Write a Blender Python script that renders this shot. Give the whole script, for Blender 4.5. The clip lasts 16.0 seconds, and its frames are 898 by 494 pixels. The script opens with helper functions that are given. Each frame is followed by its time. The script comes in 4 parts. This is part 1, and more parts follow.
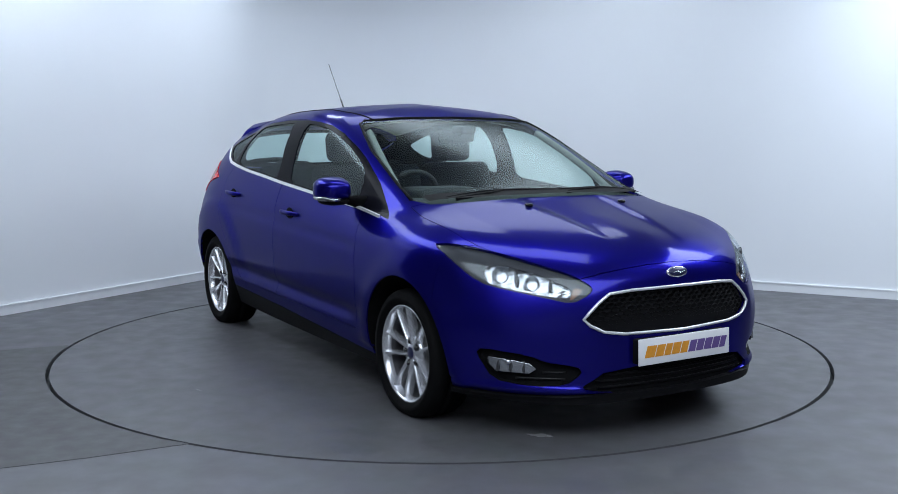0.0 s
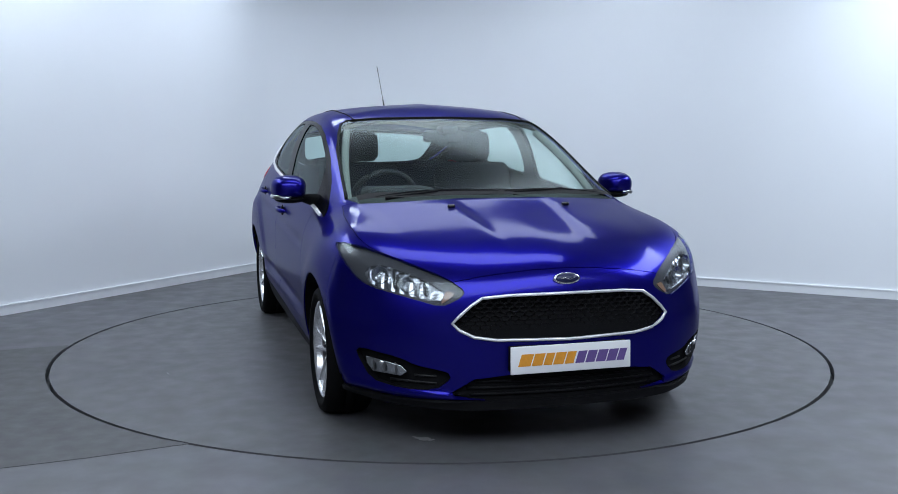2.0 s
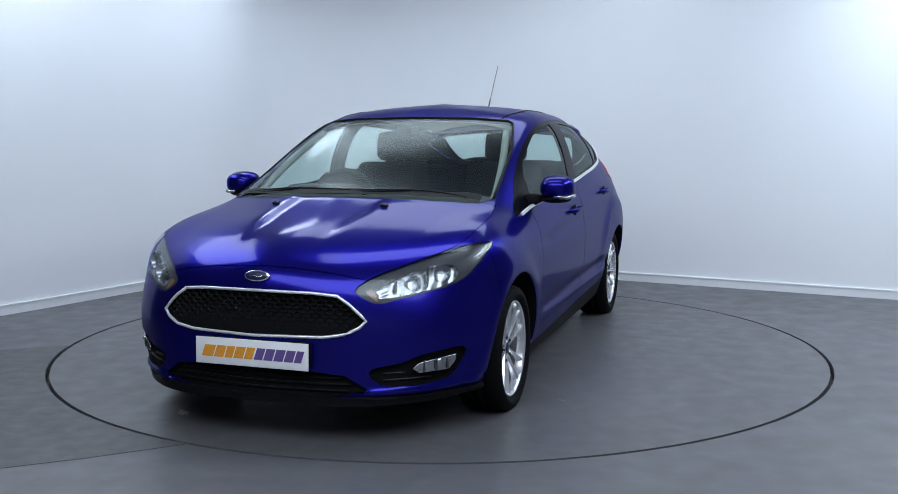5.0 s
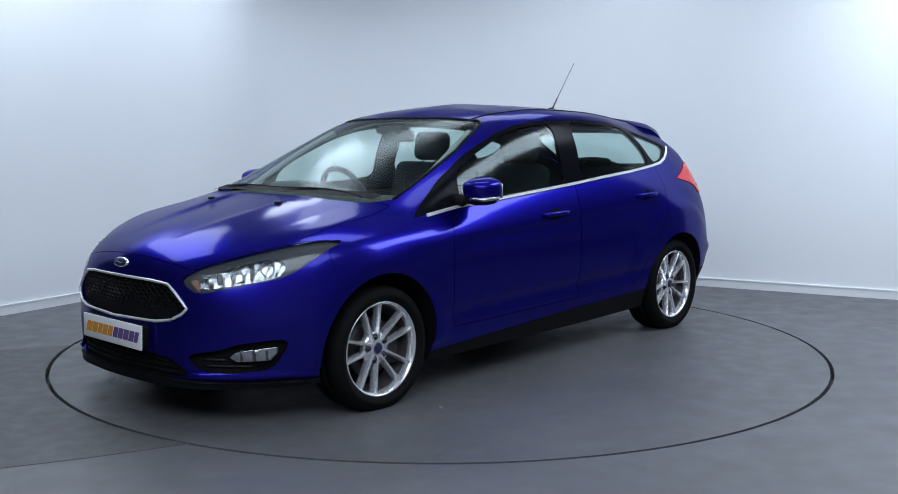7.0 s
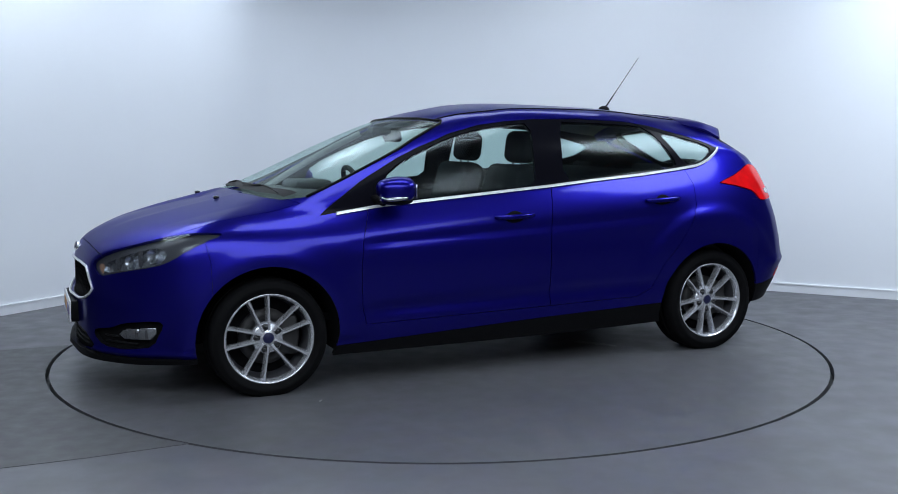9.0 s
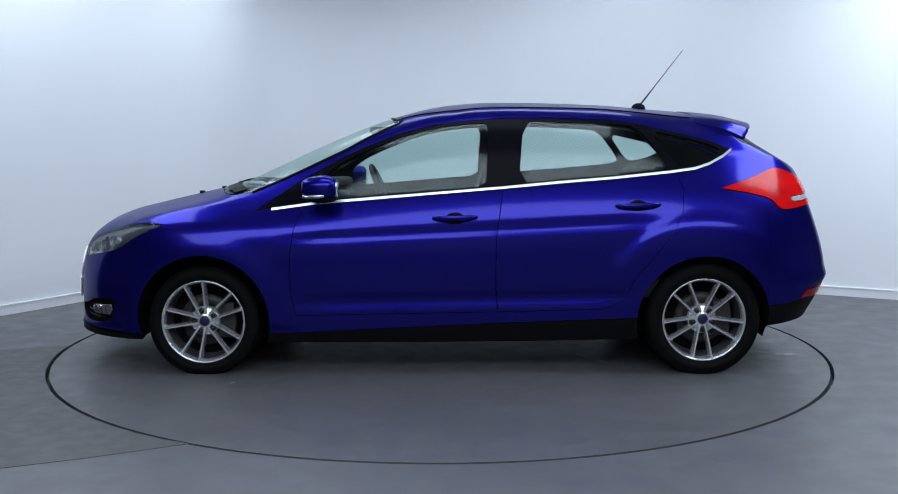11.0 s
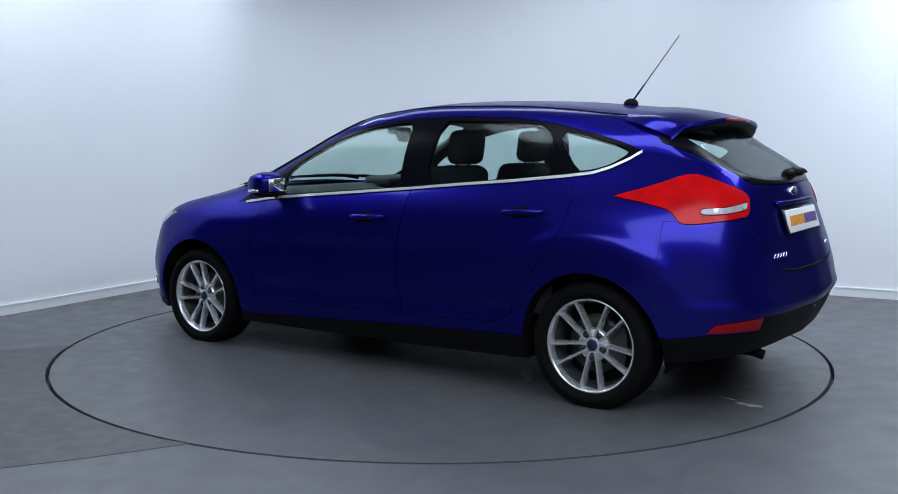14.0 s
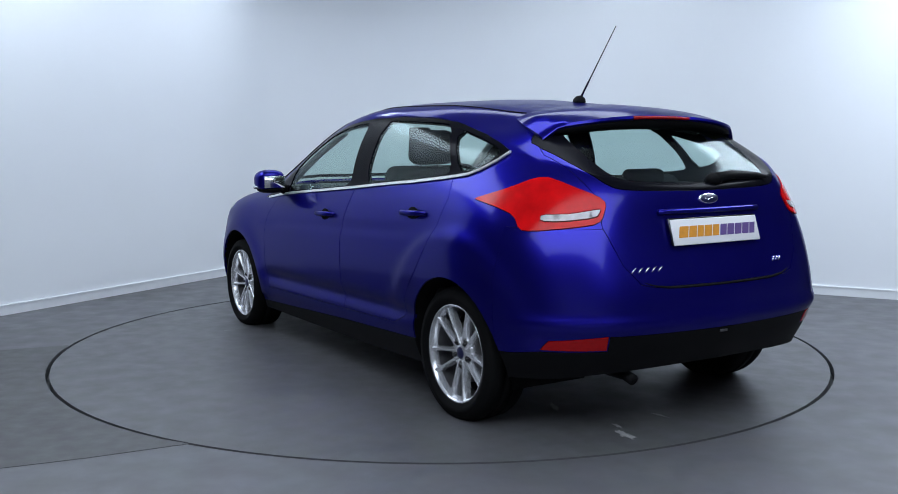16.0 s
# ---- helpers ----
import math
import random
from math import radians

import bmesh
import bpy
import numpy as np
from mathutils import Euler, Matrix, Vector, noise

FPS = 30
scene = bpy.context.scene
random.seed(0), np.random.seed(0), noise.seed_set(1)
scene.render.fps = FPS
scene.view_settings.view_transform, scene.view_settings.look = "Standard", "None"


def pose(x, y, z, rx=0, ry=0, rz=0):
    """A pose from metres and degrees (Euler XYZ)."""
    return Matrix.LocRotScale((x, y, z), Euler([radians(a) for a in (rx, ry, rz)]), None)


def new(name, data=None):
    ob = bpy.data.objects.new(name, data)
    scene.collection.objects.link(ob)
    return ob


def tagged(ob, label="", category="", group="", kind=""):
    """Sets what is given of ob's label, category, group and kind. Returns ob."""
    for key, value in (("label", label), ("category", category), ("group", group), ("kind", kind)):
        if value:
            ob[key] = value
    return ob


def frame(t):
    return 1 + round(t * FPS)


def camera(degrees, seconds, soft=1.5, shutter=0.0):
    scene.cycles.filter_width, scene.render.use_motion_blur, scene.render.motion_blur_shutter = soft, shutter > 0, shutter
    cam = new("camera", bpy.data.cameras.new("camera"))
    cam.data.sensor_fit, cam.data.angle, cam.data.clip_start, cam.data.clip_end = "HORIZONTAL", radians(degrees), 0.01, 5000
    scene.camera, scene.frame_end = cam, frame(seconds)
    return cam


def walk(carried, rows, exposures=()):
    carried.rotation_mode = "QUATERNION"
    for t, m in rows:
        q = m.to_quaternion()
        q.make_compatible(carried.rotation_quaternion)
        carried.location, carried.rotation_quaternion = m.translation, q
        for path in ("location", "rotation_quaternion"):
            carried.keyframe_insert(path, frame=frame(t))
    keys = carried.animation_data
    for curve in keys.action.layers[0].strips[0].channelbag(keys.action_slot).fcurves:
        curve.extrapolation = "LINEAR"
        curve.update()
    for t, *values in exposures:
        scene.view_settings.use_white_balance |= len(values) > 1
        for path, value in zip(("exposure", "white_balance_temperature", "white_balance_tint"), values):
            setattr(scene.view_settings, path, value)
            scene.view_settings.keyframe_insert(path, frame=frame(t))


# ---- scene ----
cam = camera(49.585, 16.0, soft=0.85)
walk(cam, [(0.0, pose(0, -5.884, 1.248, 83.635, 0, -0.472)), (16.0, pose(0, -5.884, 1.248, 83.635, 0, -0.472))],
     exposures=[(0.0, 0.60, 6500, 10), (16.0, 0.60, 6500, 10)])

# turn of the table: seconds, heading of the car in degrees
TURN = [(0.0, -59.2), (0.5, -60.5), (1.0, -63.5), (1.5, -68.1), (2.0, -73.9), (2.5, -79.75), (3.0, -85.8), (3.5, -91.7),
        (4.0, -97.7), (4.2, -100.1), (6.3, -124.7), (6.5, -127.1), (7.0, -133.0), (7.5, -138.8), (8.0, -144.7), (8.5, -150.5),
        (9.0, -156.4), (9.2, -158.8), (11.3, -184.0), (11.5, -186.4), (12.0, -192.3), (12.5, -197.9), (13.0, -203.6), (13.5, -209.4),
        (14.0, -215.1), (14.5, -220.8), (15.0, -226.5), (15.5, -232.3), (16.0, -238.1)]
CAR_OFF = (0.0715, 0.0698)   # the car's middle beside the table's axis
TABLE_R = 2.234

# ---- light ----
world = bpy.data.worlds.new("world")
scene.world = world
world.use_nodes = True
world.node_tree.nodes["Background"].inputs[0].default_value = (0.55, 0.65, 0.85, 1)
world.node_tree.nodes["Background"].inputs[1].default_value = 0.05


def lamp(name, x, y, z, sx, sy, power, color):
    data = bpy.data.lights.new(name, "AREA")
    data.shape, data.size, data.size_y, data.energy, data.color = "RECTANGLE", sx, sy, power, color
    ob = new(name, data)
    ob.matrix_world = pose(x, y, z)
    return ob


CEIL = 3.1
COOL = (0.74, 0.85, 1.0)
# added fill panels, unseen, layout assumed: x, y, length in x, length in y, watts
FILL_PANELS = [(-2.7, 0.4, 1.2, 2.8, 26), (3.5, -0.3, 1.4, 3.0, 70), (0.2, 1.6, 3.2, 1.2, 16), (-1.5, 2.3, 0.6, 0.6, 7), (0.2, -4.9, 7.0, 3.0, 98), (0.2, -1.1, 2.4, 0.8, 12)]
for px, py, lx, ly, watts in FILL_PANELS:
    lamp("fill_panel_light", px, py, CEIL - 0.06, lx - 0.06, ly - 0.06, watts, COOL)


# ---- materials ----
def mat(name, color, rough=0.5, metal=0.0, coat=0.0, vary=0.08, scale=8.0, bump=0.0, bump_scale=120.0, spec=0.5, coat_rough=0.045):
    """A plain paint, plastic or metal with broad and fine unevenness."""
    m = bpy.data.materials.new(name)
    m.use_nodes = True
    nt = m.node_tree
    b = nt.nodes["Principled BSDF"]
    b.inputs["Roughness"].default_value, b.inputs["Metallic"].default_value = rough, metal
    b.inputs["Coat Weight"].default_value, b.inputs["Coat Roughness"].default_value = coat, coat_rough
    b.inputs["Specular IOR Level"].default_value = spec
    co = nt.nodes.new("ShaderNodeTexCoord")
    n1, n2 = nt.nodes.new("ShaderNodeTexNoise"), nt.nodes.new("ShaderNodeTexNoise")
    n1.inputs["Scale"].default_value, n1.inputs["Detail"].default_value = scale, 5
    n2.inputs["Scale"].default_value, n2.inputs["Detail"].default_value = bump_scale, 3
    for n in (n1, n2):
        nt.links.new(co.outputs["Object"], n.inputs["Vector"])
    ramp = nt.nodes.new("ShaderNodeMix")
    ramp.data_type = "RGBA"
    lo = [c * (1 - vary) for c in color]
    hi = [min(1, c * (1 + vary)) for c in color]
    ramp.inputs["A"].default_value, ramp.inputs["B"].default_value = (*lo, 1), (*hi, 1)
    nt.links.new(n1.outputs["Fac"], ramp.inputs["Factor"])
    nt.links.new(ramp.outputs["Result"], b.inputs["Base Color"])
    mr = nt.nodes.new("ShaderNodeMapRange")
    mr.inputs["To Min"].default_value, mr.inputs["To Max"].default_value = rough * 0.85, min(1, rough * 1.15)
    nt.links.new(n2.outputs["Fac"], mr.inputs["Value"])
    nt.links.new(mr.outputs["Result"], b.inputs["Roughness"])
    if bump:
        bp = nt.nodes.new("ShaderNodeBump")
        bp.inputs["Strength"].default_value, bp.inputs["Distance"].default_value = bump, 0.002
        nt.links.new(n2.outputs["Fac"], bp.inputs["Height"])
        nt.links.new(bp.outputs["Normal"], b.inputs["Normal"])
    return m


def glass_mat(name, tint, gloss=0.03):
    """Thin pane: tinted see-through with a mirror gloss that grows at grazing angles."""
    m = bpy.data.materials.new(name)
    m.use_nodes = True
    nt = m.node_tree
    nt.nodes.remove(nt.nodes["Principled BSDF"])
    tr, gl = nt.nodes.new("ShaderNodeBsdfTransparent"), nt.nodes.new("ShaderNodeBsdfGlossy")
    mix, fr = nt.nodes.new("ShaderNodeMixShader"), nt.nodes.new("ShaderNodeLayerWeight")
    power, lift = nt.nodes.new("ShaderNodeMath"), nt.nodes.new("ShaderNodeMath")
    power.operation, lift.operation = "POWER", "MULTIPLY_ADD"
    power.inputs[1].default_value, lift.inputs[1].default_value, lift.inputs[2].default_value = 4.5, 0.46, 0.04
    tr.inputs["Color"].default_value, gl.inputs["Roughness"].default_value = (*tint, 1), gloss
    gl.inputs["Color"].default_value = (0.75, 0.84, 0.84, 1)
    fr.inputs["Blend"].default_value = 0.5
    nt.links.new(fr.outputs["Facing"], power.inputs[0])
    nt.links.new(power.outputs[0], lift.inputs[0])
    nt.links.new(lift.outputs[0], mix.inputs[0])
    nt.links.new(tr.outputs[0], mix.inputs[1])
    nt.links.new(gl.outputs[0], mix.inputs[2])
    nt.links.new(mix.outputs[0], nt.nodes["Material Output"].inputs[0])
    return m


def glow(name, color, strength):
    m = bpy.data.materials.new(name)
    m.use_nodes = True
    b = m.node_tree.nodes["Principled BSDF"]
    b.inputs["Base Color"].default_value = (0.9, 0.9, 0.9, 1)
    b.inputs["Emission Color"].default_value, b.inputs["Emission Strength"].default_value = (*color, 1), strength
    return m


def floor_mat(name, color, dirt, rough, scale):
    """Worn grey vinyl: cloudy stains, fine speckle, uneven gloss."""
    m = bpy.data.materials.new(name)
    m.use_nodes = True
    nt = m.node_tree
    b = nt.nodes["Principled BSDF"]
    co = nt.nodes.new("ShaderNodeTexCoord")
    big, mid, fine = (nt.nodes.new("ShaderNodeTexNoise") for _ in range(3))
    for n, s, d in ((big, scale, 4), (mid, scale * 7, 6), (fine, 260, 2)):
        n.inputs["Scale"].default_value, n.inputs["Detail"].default_value = s, d
        nt.links.new(co.outputs["Object"], n.inputs["Vector"])
    r1, r2 = nt.nodes.new("ShaderNodeValToRGB"), nt.nodes.new("ShaderNodeMix")
    r1.color_ramp.elements[0].position, r1.color_ramp.elements[1].position = 0.35, 0.7
    r1.color_ramp.elements[0].color, r1.color_ramp.elements[1].color = (*color, 1), (*dirt, 1)
    r2.data_type, r2.blend_type = "RGBA", "OVERLAY"
    r2.inputs["Factor"].default_value = 0.11
    nt.links.new(big.outputs["Fac"], r1.inputs[0])
    nt.links.new(r1.outputs[0], r2.inputs["A"])
    nt.links.new(mid.outputs["Color"], r2.inputs["B"])
    hs = nt.nodes.new("ShaderNodeHueSaturation")
    hs.inputs["Saturation"].default_value = 0.75
    nt.links.new(r2.outputs["Result"], hs.inputs["Color"])
    nt.links.new(hs.outputs[0], b.inputs["Base Color"])
    mr = nt.nodes.new("ShaderNodeMapRange")
    mr.inputs["From Min"].default_value, mr.inputs["From Max"].default_value = 0.3, 0.7
    mr.inputs["To Min"].default_value, mr.inputs["To Max"].default_value = rough - 0.07, rough + 0.1
    nt.links.new(mid.outputs["Fac"], mr.inputs["Value"])
    nt.links.new(mr.outputs["Result"], b.inputs["Roughness"])
    bp = nt.nodes.new("ShaderNodeBump")
    bp.inputs["Strength"].default_value, bp.inputs["Distance"].default_value = 0.15, 0.001
    nt.links.new(fine.outputs["Fac"], bp.inputs["Height"])
    nt.links.new(bp.outputs["Normal"], b.inputs["Normal"])
    return m


M_WALL = mat("wall_paint", (0.80, 0.825, 0.85), 0.75, vary=0.03, scale=1.2, bump=0.12, bump_scale=180)
M_CEIL = mat("ceiling_paint", (0.70, 0.715, 0.72), 0.85, vary=0.03, scale=2)
# tone of the unseen outer walls, set by the light they throw back
M_BOUNCEWALL = mat("bounce_wall_grey", (0.56, 0.56, 0.58), 0.8, vary=0.12, scale=1)
M_SKIRT = mat("skirting_paint", (0.78, 0.80, 0.82), 0.45, vary=0.05, scale=4)
M_FLOOR = floor_mat("grey_vinyl", (0.098, 0.098, 0.112), (0.078, 0.078, 0.086), 0.42, 0.9)
M_TABLE = floor_mat("table_vinyl", (0.094, 0.094, 0.103), (0.079, 0.080, 0.085), 0.40, 1.1)
M_PATCH = floor_mat("worn_vinyl", (0.070, 0.070, 0.073), (0.056, 0.056, 0.057), 0.5, 1.5)
M_SCUFF = mat("scuff", (0.30, 0.30, 0.305), 0.5, vary=0.3, scale=30)
M_GAP = mat("gap_rubber", (0.006, 0.012, 0.013), 0.6)
M_PANEL = glow("fill_panel_glow", (0.85, 0.93, 1.0), 1.0)


def car_paint():
    m = mat("blue_metallic_paint", (0.0105, 0.0080, 0.238), 0.29, 0.84, 0.35, vary=0.14, scale=900, bump_scale=700, spec=0.1, coat_rough=0.10)
    m.node_tree.nodes["Principled BSDF"].inputs["Specular Tint"].default_value = (0.04, 0.035, 0.28, 1)   # flakes stay dark and blue at glancing angles
    return m


M_PAINT = car_paint()
M_BLACK = mat("black_plastic", (0.005, 0.005, 0.006), 0.55, spec=0.1, vary=0.2, scale=20, bump=0.2, bump_scale=400)
M_MESH = mat("grille_black", (0.010, 0.010, 0.011), 0.35, spec=0.3)
M_GLOSSB = mat("gloss_black", (0.008, 0.008, 0.010), 0.12, coat=0.5)
M_INNER = mat("inner_black", (0.006, 0.006, 0.007), 0.9, spec=0.1)
M_RUBBER = mat("tyre_rubber", (0.006, 0.006, 0.0065), 0.7, spec=0.06, vary=0.25, scale=18, bump=0.2, bump_scale=200)
M_ALLOY = mat("silver_alloy", (0.73, 0.74, 0.77), 0.23, 0.74, coat=0.2, vary=0.05)
# barrel and disc tones lowered to hold the shade behind the spokes
M_BARREL = mat("wheel_barrel", (0.10, 0.10, 0.11), 0.4, 0.5, vary=0.15)
M_DISC = mat("brake_steel", (0.022, 0.021, 0.021), 0.5, 0.0, vary=0.3, scale=30)
M_STRIP = mat("bright_strip", (0.86, 0.87, 0.89), 0.3, 0.55, vary=0.03)
M_CHROME = mat("chrome", (0.88, 0.89, 0.91), 0.18, 1.0, vary=0.03)
M_GLASS = glass_mat("green_glass", (0.80, 0.91, 0.865), 0.19)
M_SIDEGLASS = glass_mat("side_glass", (0.72, 0.85, 0.82), 0.13)
M_GLASSREAR = glass_mat("rear_glass", (0.76, 0.89, 0.86), 0.10)
M_LENS = glass_mat("clear_lens", (0.92, 0.94, 0.96))
M_RED = mat("red_lens", (0.66, 0.004, 0.006), 0.14, spec=0.22, vary=0.35, scale=16)
M_REDDARK = mat("dark_red_lens", (0.34, 0.004, 0.006), 0.2, coat=0.1, spec=0.2, vary=0.2, scale=60)
M_CLEAR = mat("clear_tail_lens", (0.46, 0.44, 0.45), 0.18, coat=0.6, vary=0.45, scale=45)
M_FRAME = mat("window_frame_black", (0.005, 0.005, 0.008), 0.22, spec=0.03)
M_AMBER = mat("amber_lens", (0.34, 0.20, 0.13), 0.2, coat=1.0)
M_SILVER = mat("reflector", (0.50, 0.52, 0.55), 0.24, 0.95, vary=0.1, scale=35)
M_LAMPDARK = mat("lamp_bezel", (0.055, 0.056, 0.062), 0.32)
M_WHITE = mat("plate_white", (0.82, 0.82, 0.84), 0.3, vary=0.02)
M_ORANGE = mat("plate_orange", (0.72, 0.30, 0.03), 0.4, vary=0.2, scale=60)
M_PURPLE = mat("plate_purple", (0.13, 0.08, 0.26), 0.4, vary=0.1, scale=60)
M_SEAT = mat("charcoal_cloth", (0.019, 0.021, 0.026), 0.9, spec=0.2, vary=0.2, scale=40, bump=0.12, bump_scale=500)
M_DASH = mat("dash_plastic", (0.022, 0.023, 0.026), 0.65, vary=0.15, scale=30, bump=0.3, bump_scale=500)
M_TRIM = mat("grey_headlining", (0.30, 0.31, 0.30), 0.9, vary=0.06, scale=20)
M_BADGE = mat("badge_blue", (0.010, 0.013, 0.06), 0.4, coat=0.1)


# ---- mesh helpers ----
def link(name, bm, material, parent=None, label="", smooth=True):
    me = bpy.data.meshes.new(name)
    bm.to_mesh(me)
    bm.free()
    me.materials.append(material)
    if smooth:
        me.polygons.foreach_set("use_smooth", [True] * len(me.polygons))
    ob = new(name, me)
    if parent:
        ob.parent = parent
    return tagged(ob, label)


def part(name, bm, material, parent, label="", smooth=True):
    return link(name, bm, material, parent, label, smooth)


def box(bm, x0, y0, z0, x1, y1, z1, bevel=0.0, seg=2, m=None):
    """A box with rounded edges, added to bm."""
    r = bmesh.ops.create_cube(bm, size=1)
    vs = r["verts"]
    bmesh.ops.scale(bm, vec=(x1 - x0, y1 - y0, z1 - z0), verts=vs)
    bmesh.ops.translate(bm, vec=((x0 + x1) / 2, (y0 + y1) / 2, (z0 + z1) / 2), verts=vs)
    if m is not None:
        bmesh.ops.transform(bm, matrix=m, verts=vs)
    if bevel:
        es = list({e for v in vs for e in v.link_edges})
        bmesh.ops.bevel(bm, geom=es, offset=bevel, segments=seg, affect="EDGES", profile=0.5)
    return bm


def sharpen(bm, degrees=35):
    for e in bm.edges:
        if len(e.link_faces) == 2 and e.calc_face_angle(0) > radians(degrees):
            e.smooth = False
    return bm


def lathe(profile, n=48, axis="y"):
    """Turn a closed or open profile of (radius, offset) round an axis."""
    bm = bmesh.new()
    rows = []
    for r, o in profile:
        row = []
        for i in range(n):
            a = 2 * math.pi * i / n
            c, s = r * math.cos(a), r * math.sin(a)
            row.append(bm.verts.new((c, o, s) if axis == "y" else (c, s, o)))
        rows.append(row)
    for a, b in zip(rows, rows[1:]):
        for i in range(n):
            bm.faces.new((a[i], a[(i + 1) % n], b[(i + 1) % n], b[i]))
    bmesh.ops.recalc_face_normals(bm, faces=bm.faces)
    return bm


def tube(points, radius, n=8, flat=1.0):
    """A rod along points, optionally flattened across."""
    bm = bmesh.new()
    pts = [Vector(p) for p in points]
    rows = []
    for i, p in enumerate(pts):
        d = (pts[min(i + 1, len(pts) - 1)] - pts[max(i - 1, 0)]).normalized()
        up = Vector((0, 1, 0)) if abs(d.y) < 0.9 else Vector((0, 0, 1))
        u = d.cross(up).normalized()
        v = d.cross(u).normalized()
        r = radius[i] if isinstance(radius, (list, tuple)) else radius
        rows.append([bm.verts.new(p + u * r * math.cos(2 * math.pi * k / n) + v * r * flat * math.sin(2 * math.pi * k / n)) for k in range(n)])
    for a, b in zip(rows, rows[1:]):
        for i in range(n):
            bm.faces.new((a[i], a[(i + 1) % n], b[(i + 1) % n], b[i]))
    bm.faces.new(rows[0])
    bm.faces.new(rows[-1][::-1])
    bmesh.ops.recalc_face_normals(bm, faces=bm.faces)
    return bm


def prism(outline, depth, to_world, bevel=0.0):
    """An outline of (u, v) given a thickness; to_world turns (u, v, w) into a place."""
    bm = bmesh.new()
    a = [bm.verts.new(to_world(u, v, 0)) for u, v in outline]
    b = [bm.verts.new(to_world(u, v, depth)) for u, v in outline]
    n = len(a)
    bm.faces.new(a)
    bm.faces.new(b[::-1])
    for i in range(n):
        bm.faces.new((a[i], b[i], b[(i + 1) % n], a[(i + 1) % n]))
    bmesh.ops.recalc_face_normals(bm, faces=bm.faces)
    if bevel:
        bmesh.ops.bevel(bm, geom=[e for e in bm.edges if e.calc_face_angle(0) > 0.8], offset=bevel, segments=2, affect="EDGES", profile=0.5)
    return bm


# ---- room ----
WL = (Vector((-1.25, 4.20)), Vector((-0.497, -0.868)))   # corner of the two walls and the way along each
WR = (Vector((-1.25, 4.20)), Vector((0.877, -0.480)))
ROUND = 1.0


def wall_line(offset=0.0):
    """The run of the two walls with their rounded corner, moved off by offset towards the room."""
    c, dl, dr = WL[0], WL[1], WR[1]
    half = math.acos(max(-1, min(1, dl.dot(dr)))) / 2
    mid = (dl + dr).normalized()
    centre = c + mid * (ROUND / math.sin(half))
    r = ROUND - offset
    nl, nr = Vector((dl.y, -dl.x)), Vector((-dr.y, dr.x))
    if nl.dot(mid) > 0:
        nl = -nl
    if nr.dot(mid) > 0:
        nr = -nr
    a0, a1 = math.atan2(nl.y, nl.x), math.atan2(nr.y, nr.x)
    while a1 > a0:
        a1 -= 2 * math.pi
    while a0 - a1 > math.pi:
        a1 += 2 * math.pi
    pts = [centre + nl * r + dl * 3.9]
    pts += [centre + Vector((math.cos(a0 + (a1 - a0) * i / 24), math.sin(a0 + (a1 - a0) * i / 24))) * r for i in range(25)]
    pts.append(centre + nr * r + dr * 5.0)
    return pts


def strip(line_a, line_b, z0, z1):
    """A closed slab between two runs seen from above."""
    bm = bmesh.new()
    a0 = [bm.verts.new((p.x, p.y, z0)) for p in line_a]
    a1 = [bm.verts.new((p.x, p.y, z1)) for p in line_a]
    b0 = [bm.verts.new((p.x, p.y, z0)) for p in line_b]
    b1 = [bm.verts.new((p.x, p.y, z1)) for p in line_b]
    for i in range(len(a0) - 1):
        for q in ((a0, a1), (b1, b0), (a1, b1), (b0, a0)):
            bm.faces.new((q[0][i], q[0][i + 1], q[1][i + 1], q[1][i]))
    for i in (0, -1):
        bm.faces.new((a0[i], a1[i], b1[i], b0[i]))
    bmesh.ops.recalc_face_normals(bm, faces=bm.faces)
    return sharpen(bm, 40)


